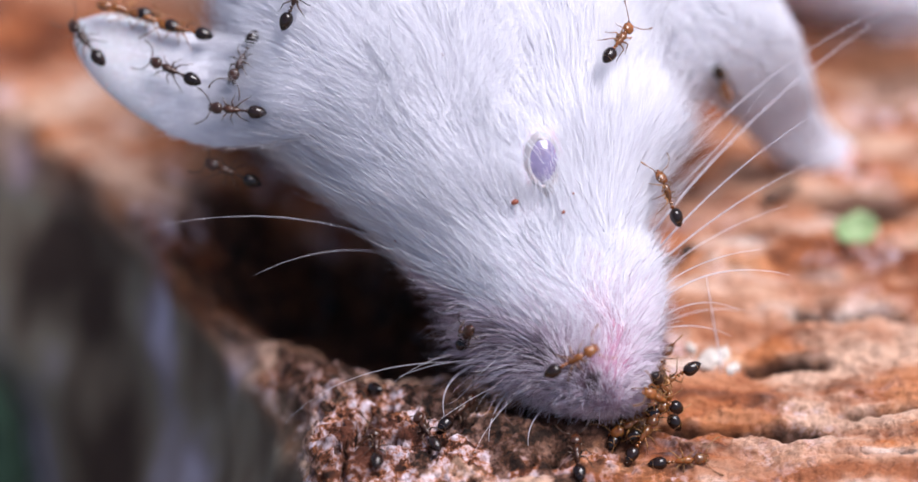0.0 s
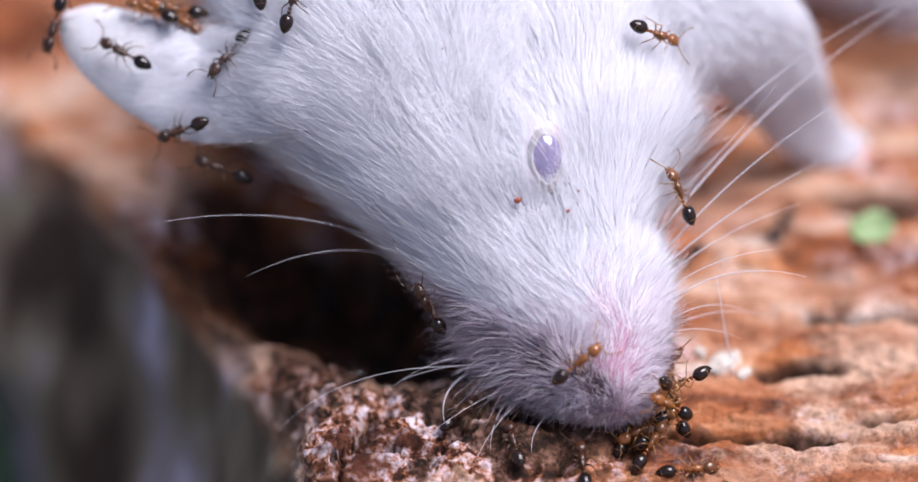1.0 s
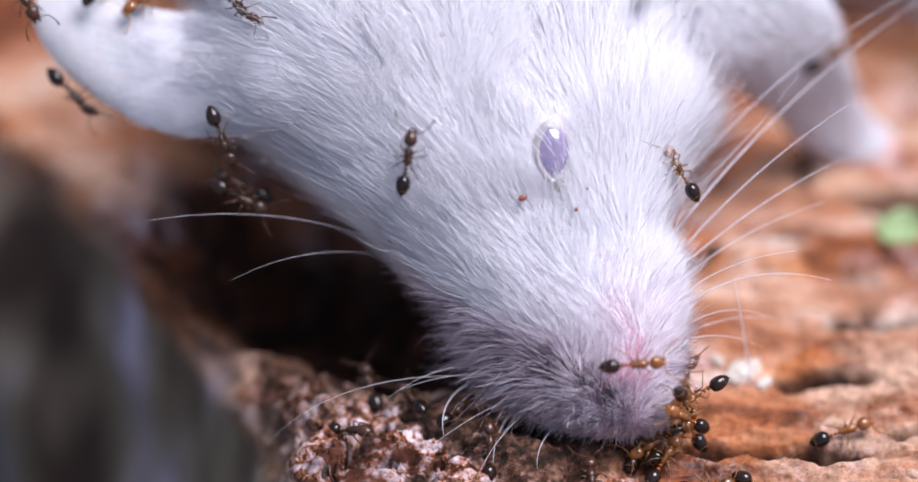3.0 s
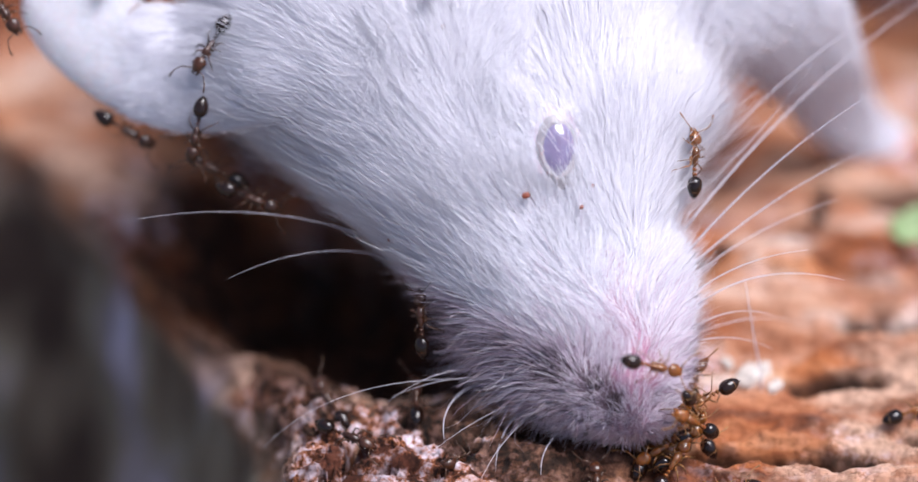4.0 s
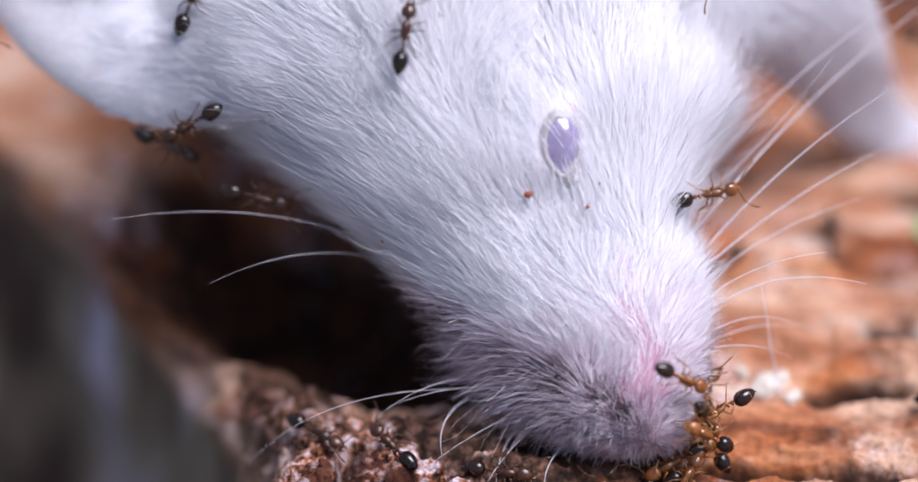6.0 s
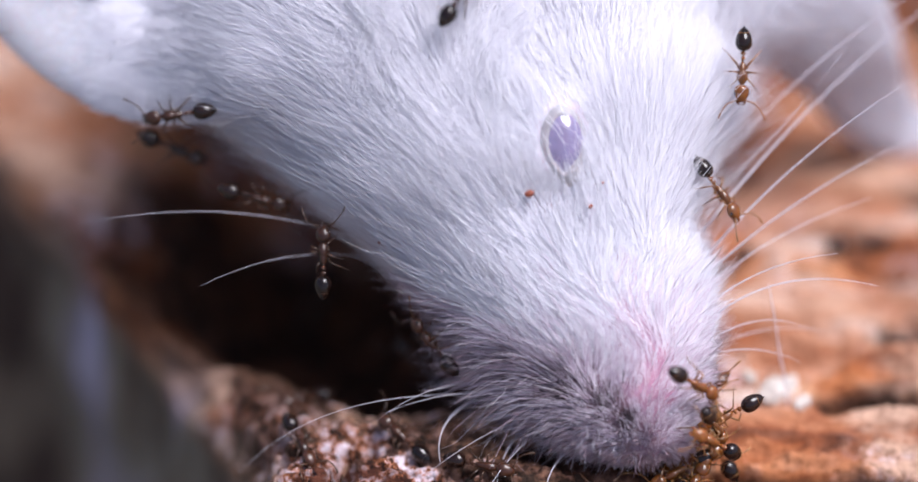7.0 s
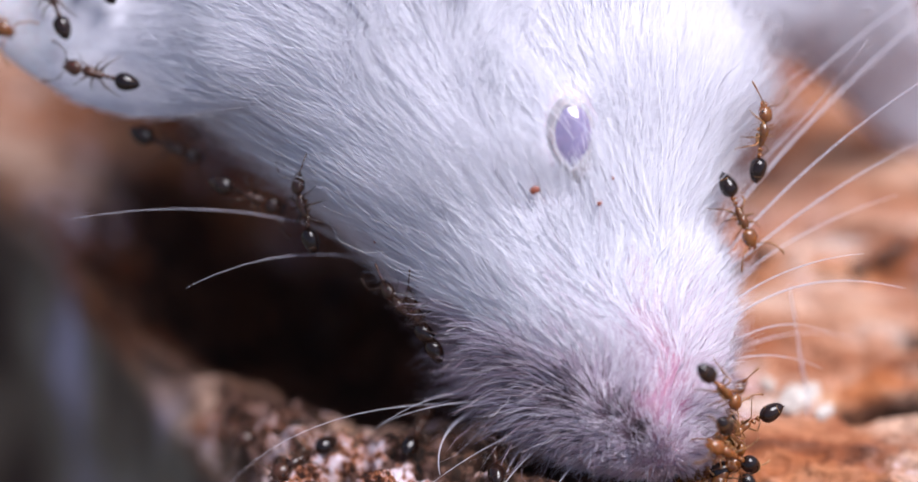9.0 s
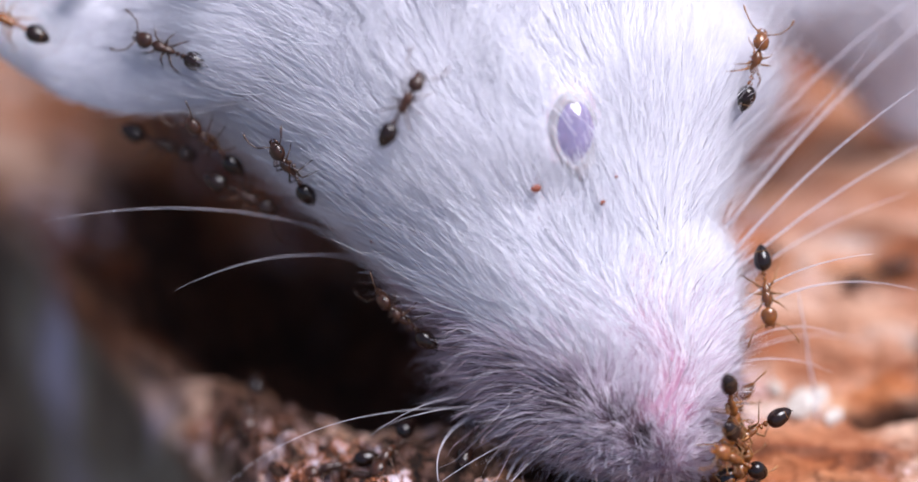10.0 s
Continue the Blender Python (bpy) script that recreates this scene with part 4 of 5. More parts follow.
# loose hair that stands in the wood before the cheek
def loose_hair():
    base = Vector((16.2 * MM, -2.0 * MM, on_wood(16.2, -2.0)))
    pts = [(0, 0, -0.1), (-0.15, 0.1, 1.4), (-0.5, 0.4, 3.2), (-0.75, 0.9, 4.8), (-1.1, 1.6, 6.6)]
    s = spline(pts, 12)
    me = mesh_from("loose_hair", *scaled(tube_data(list(s), [0.055 - 0.0035 * i for i in range(12)], 6)), WHISKER)
    ob = tagged(new("loose_hair", me), "single white hair standing in the wood", "hair")
    ob.matrix_basis = Matrix.Translation(base)


loose_hair()


# dried specks on the fur
for x, y, r in ((3.35, 2.45, 0.24), (6.25, 1.8, 0.14), (-3.6, 0.3, 0.10), (-1.0, 11.2, 0.16), (1.5, 11.4, 0.13), (11.1, 10.5, 0.08), (6.8, 2.9, 0.08)):
    hit, n, _, _ = PELT.ray_cast(Vector((x, y, 60)), Vector((0, 0, -1)))
    lump = ellipsoid_data(hit + n * 0.45, (r, r * 0.75, r * 0.5), n.to_track_quat("Z", "Y").to_matrix(), 7, 9)
    part("speck", mesh_from("speck", *scaled(lump), SCAB), mouse, "small dried brown speck")


# ants that feed on the spot, round the nose
for kind, place in (
        ("amber", (12.17, -8.4, 0.3, 13.49, -7.69, 0.3)),
        ("amber", (12.35, -9.3, 0.2, 11.54, -8.18, 2.29)),
        ("amber", (12.06, -10.29, 0.4, 10.85, -11.47, 0.4)),
        ("amber", (11.55, -11.43, 0.6, 10.72, -12.72, 1.04)),
        ("amber", (11.96, -9.19, -1.0, 13.0, -10.8, -1.0)),
        ("amber", (14.29, -13.34, 1.44, 12.38, -13.55, 1.55)),
        ("amber", (10.88, -10.14, -0.6, 12.09, -8.96, -0.6)),
        ("amber", (9.92, -11.55, 0.2, 11.71, -10.58, 0.2)),
        ("dark", (7.15, -12.53, 1.45, 7.33, -14.1, 2.72)),
        ("amber", (11.46, -9.25, 2.24, 12.69, -9.92, 0.84)),
        ("amber", (12.94, -7.19, -1.2, 12.18, -8.91, -1.2)),
        ("amber", (10.43, -10.72, -1.27, 9.48, -12.28, -0.18)),
        ("dark", (12.96, -1.81, -10.04, 13.83, -1.26, -10.71))):
    spawn(kind, stand(*place))


# Each ant's way: seconds, then its head and its tail end in the animal's space (mm).
def swing(leg, k, ways):
    """Key one leg: it swings back and forth with the ground covered."""
    s = 1 if leg.location.y > 0 else -1
    home = leg.matrix_basis.copy()
    rows, far = [], 0.0
    for i in range(67):
        t = i * 0.15 + (0.1 if i == 66 else 0)
        p = between(ways, min(t, 10.0))
        if i:
            far += (p - last).length
        last = p
        a = 17 * math.sin(far * 3.2 + k * math.pi)
        rows.append((min(t, 10.0), home @ pose(0, 0, 0, 3 * s * math.cos(far * 3.2 + k * math.pi), 0, a * s)))
    walk(leg, rows)


def between(ways, t):
    """The head's place on its way at t seconds."""
    for (t0, *a), (t1, *b) in zip(ways, ways[1:]):
        if t0 <= t <= t1:
            return Vector(a[:3]).lerp(Vector(b[:3]), (t - t0) / (t1 - t0))
    return Vector(ways[-1][1:4])


def crawl(kind, ways):
    ant = spawn(kind, stand(*ways[0][1:]))
    walk(ant, [(t, stand(*q)) for t, *q in ways])
    for k, leg in enumerate(o for o in ant.children if o.name.startswith("leg")):
        swing(leg, k + k // 2, ways)


def motions():
    crawl("dark", [
        (0, -14.86, 8.19, -1.54, -12.03, 7.89, -0.86), (0.2, -14.51, 8.79, -1.3, -12.22, 7.63, -0.97), (0.4, -14.74, 9.27, -1.34, -12.47, 7.95, -0.96),
        (0.6, -15.71, 9.26, -1.59, -13.15, 8.09, -1.09), (0.8, -16.01, 7.48, -1.84, -13.43, 8.03, -1.18), (1, -17.54, 6.25, -3.05, -14.91, 7.2, -1.69),
        (1.2, -18.03, 5.07, -2.8, -16.39, 6.38, -2.22), (1.4, -16.89, 3.9, -2.8, -16.57, 6.35, -2.33), (1.6, -15.02, 3.07, -2.8, -15.93, 5.74, -2.56),
        (1.8, -13.99, 2.59, -2.8, -15.27, 5.22, -2.8), (2, -13.3, 2.45, -2.8, -15.11, 4.46, -2.8), (2.4, -12.6, 2.09, -2.8, -14.35, 3.61, -2.8),
        (2.7, -11.82, 1.99, -2.8, -13.62, 3.2, -2.8), (3.8, -10.52, 1.91, -2.8, -12.42, 2.7, -2.8), (6, -9.34, 2, -2.8, -11.12, 2.45, -2.8),
        (10, -9.05, 1.8, -2.8, -10.36, 2.46, -2.8)])
    crawl("dark", [
        (0, -18.41, 10.87, -2.47, -16.18, 9.81, -1.71), (0.2, -18.15, 10.9, -2.38, -16.45, 9.85, -1.78), (0.4, -18.21, 10.87, -2.4, -16.56, 9.62, -1.83),
        (0.6, -18.22, 10.79, -2.4, -16.72, 9.47, -1.9), (0.8, -18.89, 10.78, -2.63, -16.98, 9.62, -1.98), (1, -20.91, 11.67, -3.34, -18.4, 10.32, -2.46),
        (1.2, -22.73, 11.77, -3.83, -20.52, 10.8, -3.04), (1.4, -22.07, 12.38, -3.72, -20.25, 10.47, -2.93), (1.6, -21.12, 13.45, -3.86, -20.82, 11.47, -3.27),
        (1.8, -20.65, 13.9, -4.21, -20.95, 12.18, -3.45), (2, -20.57, 14.15, -3.8, -21.09, 12.45, -3.54), (2.4, -20.63, 14.16, -3.8, -21.12, 12.55, -3.56),
        (2.6, -20.36, 14.6, -3.8, -20.96, 13.03, -3.64), (3.4, -18.53, 15.46, -3.8, -19.49, 14.17, -3.8), (10, -15.69, 12.58, -2.79, -16.7, 11.79, -2.6)])
    crawl("dark", [
        (0, -13.53, 10.28, -1.58, -12.68, 11.96, -1.91), (0.2, -13.41, 10.25, -1.56, -13.09, 11.59, -1.83), (0.4, -13.44, 10.16, -1.52, -12.69, 11.63, -1.77),
        (0.6, -13.55, 10, -1.46, -12.81, 11.61, -1.78), (0.8, -13.61, 9.93, -1.44, -12.81, 11.53, -1.76), (1, -14.1, 10.16, -1.58, -12.85, 11.6, -1.79),
        (1.2, -13.61, 8.92, -1.13, -12.74, 11.23, -1.69), (1.4, -13.26, 8.54, -1.03, -12.8, 10.89, -1.64), (1.6, -13.55, 7.72, -1.3, -13.12, 10.32, -1.55),
        (1.8, -13.32, 6.33, -1.51, -13.65, 8.85, -1.13), (2, -13, 5.05, -2, -13.59, 7.08, -1.49), (2.2, -12.11, 4.85, -1.8, -13.33, 6.86, -1.47),
        (2.4, -12.48, 4.95, -1.84, -13.43, 6.95, -1.48), (2.7, -12.23, 4.82, -1.87, -13.36, 6.83, -1.48), (3.8, -14.25, 4.81, -2, -13.67, 7.16, -1.49),
        (4, -14.24, 4.65, -2, -13.73, 7.17, -1.5), (4.2, -14.24, 4.86, -2, -13.72, 7.13, -1.5), (4.4, -13.7, 5.06, -2.28, -13.47, 7.19, -1.44),
        (4.6, -12.9, 4.93, -2, -13.14, 7.02, -1.41), (4.8, -12.27, 4.9, -2, -12.91, 6.41, -1.45), (5, -11.75, 4.45, -2, -12.58, 5.73, -1.48),
        (5.2, -12.32, 4.67, -2, -12.71, 6.16, -1.44), (5.4, -13.72, 5.08, -2, -12.39, 6.92, -1.27), (5.6, -14.06, 5.54, -1.92, -12.23, 6.96, -1.23),
        (6.8, -15.17, 5.62, -2.3, -13.14, 5.93, -1.53), (7, -14.78, 6.17, -1.8, -12.34, 6.5, -1.35), (7.2, -15.34, 8.36, -1.64, -13.32, 7.28, -1.39),
        (7.4, -16.71, 9.23, -1.92, -14.7, 8.23, -1.48), (7.6, -18.35, 9.96, -2.44, -16.19, 9.09, -1.76), (7.8, -18.15, 9.58, -2.36, -15.76, 9.09, -1.61),
        (8, -19.09, 8.77, -2.49, -16.55, 8.9, -1.92), (8.2, -18.74, 9.69, -2.5, -16.36, 9.02, -1.83), (8.4, -19.54, 10.04, -2.71, -17.32, 9.04, -2.14),
        (8.6, -19.55, 10.94, -2.87, -17.92, 9.49, -2.3), (8.8, -19.23, 11.37, -2.78, -18.26, 9.78, -2.4), (9, -18.88, 11.78, -2.77, -18.29, 10.19, -2.42),
        (9.2, -19.03, 12.91, -3.41, -18.48, 11.34, -2.56), (10, -18.98, 13.98, -2, -18.32, 12.63, -3.2)])
    crawl("dark", [
        (0, -9.49, 15.41, 0.71, -10.23, 13.54, 0.78), (0.4, -9.52, 14.96, 0.82, -10.31, 13.01, 0.84), (0.8, -9.48, 14.88, 0.86, -10.11, 12.95, 0.97),
        (1.2, -9.33, 14.78, 0.96, -9.74, 12.9, 1.19), (1.6, -9.22, 14.96, 0.97, -9.77, 13.21, 1.11), (2, -8.83, 15.58, 0.98, -9.49, 13.69, 1.16),
        (2.4, -8.2, 16.72, 0.91, -9.03, 15.03, 1.03), (4, -7.34, 17.8, 0.78, -8.02, 15.75, 1.27), (10, -4.86, 15.01, 2.16, -5.9, 14.46, 2.1)])
    crawl("dark", [
        (0, -12.74, 17.33, -2.8, -13.04, 16.18, -3.03), (0.6, -12.52, 16.85, -2.66, -12.16, 15.31, -1.32), (1, -11.72, 16.08, -1.25, -11.46, 14.05, -0.28),
        (1.4, -11.3, 15.47, -0.58, -11.05, 13.39, 0.23), (2, -11.32, 15.12, -0.47, -11, 13.13, 0.33), (2.4, -10.85, 14.05, 0.23, -11.93, 12.9, -0.48),
        (2.7, -10.94, 14.04, 0.16, -12.56, 12.78, -1.26), (3.3, -12.6, 11.67, -1.77, -12.34, 13.27, -1.04), (3.8, -13.82, 9.36, -1.24, -12.6, 11.29, -1.67),
        (4, -13.82, 9.36, -1.24, -12.66, 11.28, -1.68), (4.2, -14.39, 9.86, -1.47, -12.67, 10.95, -1.62), (4.4, -14.61, 10.02, -1.56, -12.71, 10.66, -1.58),
        (4.6, -14.96, 10.4, -1.76, -12.89, 10.69, -1.62), (4.8, -15.29, 10.46, -1.81, -12.98, 10.65, -1.62), (5, -15.74, 10.84, -2.03, -13.8, 10.74, -1.77),
        (5.2, -17.21, 11.35, -2.37, -15.02, 10.77, -1.94), (5.4, -18.19, 11.85, -2.71, -15.9, 11.64, -2.45), (5.6, -19.74, 12.63, -3.26, -17.83, 12.3, -2.97),
        (6.2, -21.49, 14.2, -4.49, -19.4, 13.55, -3.89), (10, -19.94, 13.47, -3.85, -18.34, 12.9, -3.38)])
    crawl("dark", [
        (0, -15.13, 4.64, -4, -12.79, 3.67, -4), (1, -15.13, 4.62, -4, -12.98, 3.79, -4), (2, -13.95, 3.8, -4, -12, 3.06, -4),
        (3, -12.9, 3.49, -4, -11.27, 2.68, -4), (3.8, -13.2, 3.82, -4, -11.93, 3.35, -4), (4.2, -14.7, 4.64, -4, -13.07, 3.45, -4),
        (4.6, -15.48, 5.76, -2.31, -13.61, 4.59, -4), (4.8, -15.34, 6.34, -1.88, -13.64, 4.75, -4), (5, -14.84, 7.48, -1.66, -14.29, 5.38, -3.06),
        (5.2, -15.11, 8.53, -1.52, -14.68, 6.1, -1.8), (5.4, -14.49, 9.15, -1.3, -14.79, 6.56, -1.71), (5.6, -14.02, 10.46, -1.7, -14.88, 7.93, -1.6),
        (5.7, -13.7, 11.13, -1.85, -14.57, 8.92, -1.31), (6.3, -12.46, 13.94, -1.32, -13.08, 12.25, -2.12), (10, -9.83, 13.79, 0.95, -11.02, 12.46, 0.43)])
    crawl("dark", [
        (0, 0.24, -9.95, -0.51, -0.84, -10.96, 0.37), (3, 0.41, -9.29, -1.64, -0.56, -10.04, -0.47), (3.8, -2.07, -2.97, -1, -2.01, -4.7, -1),
        (4.2, -1.74, -3.97, -1, -1.65, -5.74, -1), (4.5, -2.26, -2.61, -1, -1.62, -5.07, -1), (4.8, -3.98, -0.76, -1.16, -2.66, -2.18, -1),
        (5, -4.15, 1.73, 1.9, -3.52, -0.14, 0.5), (5.2, -4.24, 4.06, 2.83, -4.15, 1.12, 1.52), (5.4, -3.65, 5.27, 3.28, -4.09, 2.23, 2.18),
        (5.6, -3.27, 7.44, 3.46, -3.63, 4.66, 3.24), (5.7, -3.29, 8.58, 3.46, -3.42, 6.35, 3.47), (6.8, 0.27, 12.26, 3.17, -0.44, 11.24, 3.3),
        (7, 0.55, 12.47, 3.13, -0.25, 11.28, 3.29), (7.3, 1, 13.39, 2.91, 0.21, 11.93, 3.19), (10, 1.79, 13.97, 2.68, 0.97, 12.9, 3.02)])
    crawl("dark", [
        (0, -24.6, 20.56, -2.5, -23.16, 19.84, -2.5), (8, -18.97, 15.05, -2.5, -17.86, 14.22, -2.5), (9, -16.99, 12.95, -3.23, -16.25, 11.56, -2.44),
        (9.2, -16.38, 11.33, -2.33, -15.4, 10.07, -1.64), (9.4, -16.32, 10.65, -1.98, -14.16, 9.48, -1.32), (9.6, -15.69, 9.79, -1.62, -12.94, 9.38, -1.16),
        (9.8, -14.57, 9.54, -1.39, -12.01, 9.01, -0.95), (10, -13.82, 9, -1.16, -11.66, 8.08, -0.76)])
    crawl("dark", [
        (0, 0.89, -5.27, 1.63, 0.57, -5.95, -0.3), (0.2, 0.31, -5.21, 1.02, 0.5, -5.99, -0.3), (0.6, -0.31, -3.57, 1.91, 0.28, -4.92, 0.51),
        (0.8, -1.49, -3.46, 0.58, -0.69, -5.01, -0.89), (1, -2.14, -2.63, 0.4, -0.86, -4.82, -0.83), (1.2, -2.24, -2.21, -0.3, -1.23, -4.34, -0.54),
        (1.4, -3.31, -1.58, -1.01, -1.81, -3.62, -0.62), (1.6, -3.4, -0.96, 0.2, -2.12, -2.52, 0.56), (1.8, -4.01, 0.26, 0.87, -3.11, -1.67, -0.42),
        (2, -3.76, 1.26, 1.98, -3.22, -0.23, 0.58), (2.2, -3.43, 1.76, 2.46, -3.51, -0.39, 0.81), (2.4, -3.31, 2.39, 2.76, -3.36, 0.17, 1.61),
        (2.6, -3.19, 2.87, 2.96, -3.47, 0.29, 1.6), (2.7, -3.11, 3.06, 3.05, -3.48, 0.45, 1.71), (3.2, -2.19, 8.3, 3.58, -2.53, 5.72, 3.68),
        (3.7, -1.59, 13.97, 2.77, -1.6, 11.37, 3.35), (4.2, -0.9, 15.99, 2.14, -1.3, 14.04, 2.79), (10, -0.13, 14.23, 2.83, -0.5, 12.85, 3.07)])
    crawl("amber", [
        (0, 10.01, 12.79, -0.24, 8.86, 11.18, 1.15), (0.2, 10.41, 13.57, -0.95, 8.77, 11.67, 1.09), (0.4, 11.06, 13.13, -0.98, 9.5, 12.12, 0.42),
        (0.6, 11.24, 12.59, -0.72, 9.23, 11.96, 0.68), (0.8, 12.07, 12.46, -1.28, 9.77, 12.36, 0.12), (1, 12.36, 11.71, -1.71, 10.14, 12.51, -0.31),
        (1.2, 12.44, 12.05, -1.47, 9.89, 12.64, -0.07), (1.4, 12.5, 12.41, -1.74, 10.1, 12.79, -0.34), (1.6, 12.06, 12.95, -1.73, 10.09, 12.79, -0.33),
        (1.8, 11.55, 13.35, -1.78, 10.14, 12.78, -0.38), (2, 10.58, 13.78, -1.43, 9.9, 12.44, -0.03), (2.4, 11.05, 13.94, -2.09, 9.77, 12.81, 0.01),
        (2.7, 10.84, 13.94, -1.73, 9.61, 12.7, 0.18), (3.3, 11.02, 16.23, -2.77, 10.09, 14.37, -0.9), (10, 9.25, 14.71, -0.21, 8.62, 13.57, 0.7)])
    crawl("amber", [
        (0, 16.4, 9.36, -12.17, 15.92, 10.49, -10.77), (0.2, 16.74, 9.36, -12.92, 16.05, 10.08, -11.52), (0.4, 16.92, 9.15, -13.48, 15.87, 9.71, -12.08),
        (0.6, 17.71, 8.88, -14.5, 16.05, 9.42, -13.06), (0.8, 17.65, 8.39, -14.5, 15.52, 8.32, -14.5), (1, 17.23, 8.35, -14.5, 14.58, 7.38, -14.5),
        (1.2, 17.76, 9.16, -14.5, 15.05, 8.17, -14.5), (1.4, 18.46, 9.74, -14.45, 15.94, 8.7, -14.5), (1.6, 18.53, 10.34, -12.76, 16.6, 9.01, -14.5),
        (1.8, 19.44, 10.75, -13.01, 17.28, 9.36, -14.12), (2, 19.72, 10.83, -13.12, 17.61, 9.56, -13.67), (2.2, 20.72, 10.69, -13.82, 18.49, 9.73, -14.5),
        (2.4, 21.24, 10.44, -14.23, 19.07, 9.77, -14.48), (2.7, 21.56, 10.84, -14.13, 19.7, 10.02, -14.17), (3.3, 21.9, 11.62, -13.92, 20.49, 10.54, -13.85),
        (4.5, 23.08, 11.24, -15.12, 22.35, 10.05, -15), (5.2, 25.52, 11.66, -14.5, 24.27, 11.03, -14.5), (10, 25.16, 10.53, -14.5, 24.06, 10.25, -14.5)])
    crawl("amber", [
        (0, 12.2, 3.27, -0.5, 12.73, 1.84, -0.5), (1, 12.39, 3.2, -0.5, 12.9, 1.93, -0.5), (2, 12.01, 3.36, -0.5, 12.41, 2.26, -0.5),
        (2.5, 11.26, 3.7, -0.5, 12.25, 2.65, -0.5), (3.8, 12.05, 5.41, -0.5, 12.05, 2.9, -0.5), (4.2, 12.24, 5.12, -0.5, 11.93, 2.86, -0.5),
        (4.5, 12.79, 4.24, -0.5, 11.68, 2.62, -0.5), (5, 12.78, 3.1, -0.5, 11.57, 1.98, -0.5), (5.5, 12.83, 2.96, -0.5, 11.76, 2.13, -0.5),
        (6.8, 12.71, 1.98, -0.5, 11.91, 2.81, -0.5), (7.5, 12.56, 1.51, -0.5, 12.09, 2.63, -0.5), (8, 13.18, 0.57, -0.5, 12.57, 1.67, -0.5),
        (8.4, 13.76, 3.07, -0.5, 13.22, 0.89, -0.5), (8.8, 13.64, 5.58, -0.5, 13.59, 3.32, -0.5), (9, 13.57, 5.71, -0.5, 13.25, 3.57, -0.5),
        (9.2, 13.02, 6.32, -0.5, 12.75, 4.14, -0.5), (9.5, 12.89, 7.32, -0.5, 12.54, 5, -0.5), (9.8, 12.69, 8.63, -0.5, 12.45, 6.01, -0.5),
        (10, 13.29, 9, -0.5, 12.56, 6.34, -0.5)])
    crawl("amber", [
        (0, 14.17, 16.87, -0.7, 13.46, 18.66, -0.7), (6, 12.75, 13.3, -0.7, 12.17, 15.06, -0.7), (6.8, 13.75, 8.44, -0.7, 13.81, 9.98, -0.7),
        (7, 13.73, 7.81, -0.7, 13.79, 9.24, -0.7), (7.2, 13.2, 5.64, -0.7, 13.82, 7.19, -0.7), (7.5, 12.4, 3.61, -0.7, 13.58, 6.04, -0.7),
        (7.6, 12.08, 2.89, -0.7, 13.14, 5.68, -0.7), (8, 12.3, 2.14, -0.7, 12.52, 4.76, -0.7), (8.4, 12.08, 1.03, -0.7, 11.86, 3.4, -0.7),
        (8.8, 12.52, 0.22, -0.7, 11.77, 2.62, -0.7), (9, 13.04, 0.22, -0.7, 12.08, 2.45, -0.7), (9.2, 12.66, -0.71, -0.7, 12.12, 1.74, -0.7),
        (9.5, 13, -1.77, -0.7, 12.21, 1.08, -0.7), (9.8, 13.85, -1.44, -0.7, 12.85, 0.21, -0.7), (10, 13.77, -3.3, -0.7, 13.46, -0.69, -0.7)])
    crawl("dark", [
        (0, -22.07, 16.94, -2.2, -22.78, 18.74, -2.2), (6.6, -24.52, 9.98, -2.2, -25.68, 10.85, -2.2), (7.2, -22.56, 10.68, -3.96, -23.4, 10.93, -2.2),
        (7.5, -20.69, 10.91, -3.1, -20.69, 12.32, -3.39), (8, -20.83, 9.77, -3.12, -21.34, 11.27, -3.29), (8.4, -21.12, 9.54, -3.38, -19.83, 8.24, -3.1),
        (8.6, -20.85, 9.16, -3.35, -19.06, 7.47, -3.04), (8.8, -19.59, 8.55, -2.79, -17.02, 7.69, -2), (9, -17.64, 8.07, -2.13, -15.14, 7.37, -1.72),
        (9.2, -14.89, 7.96, -1.6, -12.22, 7.95, -0.9), (9.4, -13.29, 7.5, -1.31, -11.25, 6.54, -1.15), (9.6, -12.34, 6.62, -1.33, -11.01, 4.99, -1.42),
        (9.8, -12.21, 5.97, -1.39, -10.71, 4.2, -2.2), (10, -11.62, 5.42, -1.39, -9.94, 3.81, -2.2)])
    crawl("amber", [
        (0, -22.84, 17.7, -3, -24.64, 18.78, -3), (7, -25.96, 11.9, -3, -27.11, 12.76, -3), (8.4, -23.51, 11.35, -3, -24.61, 11.9, -3),
        (9, -21.32, 10.17, -3.29, -22.28, 10.9, -3.71), (9.4, -19.77, 9.24, -2.69, -21.02, 10.27, -3.12), (9.7, -20.07, 8.77, -2.99, -21.28, 9.59, -3.47),
        (10, -20.53, 10.11, -2.94, -19.21, 9.48, -2.55)])
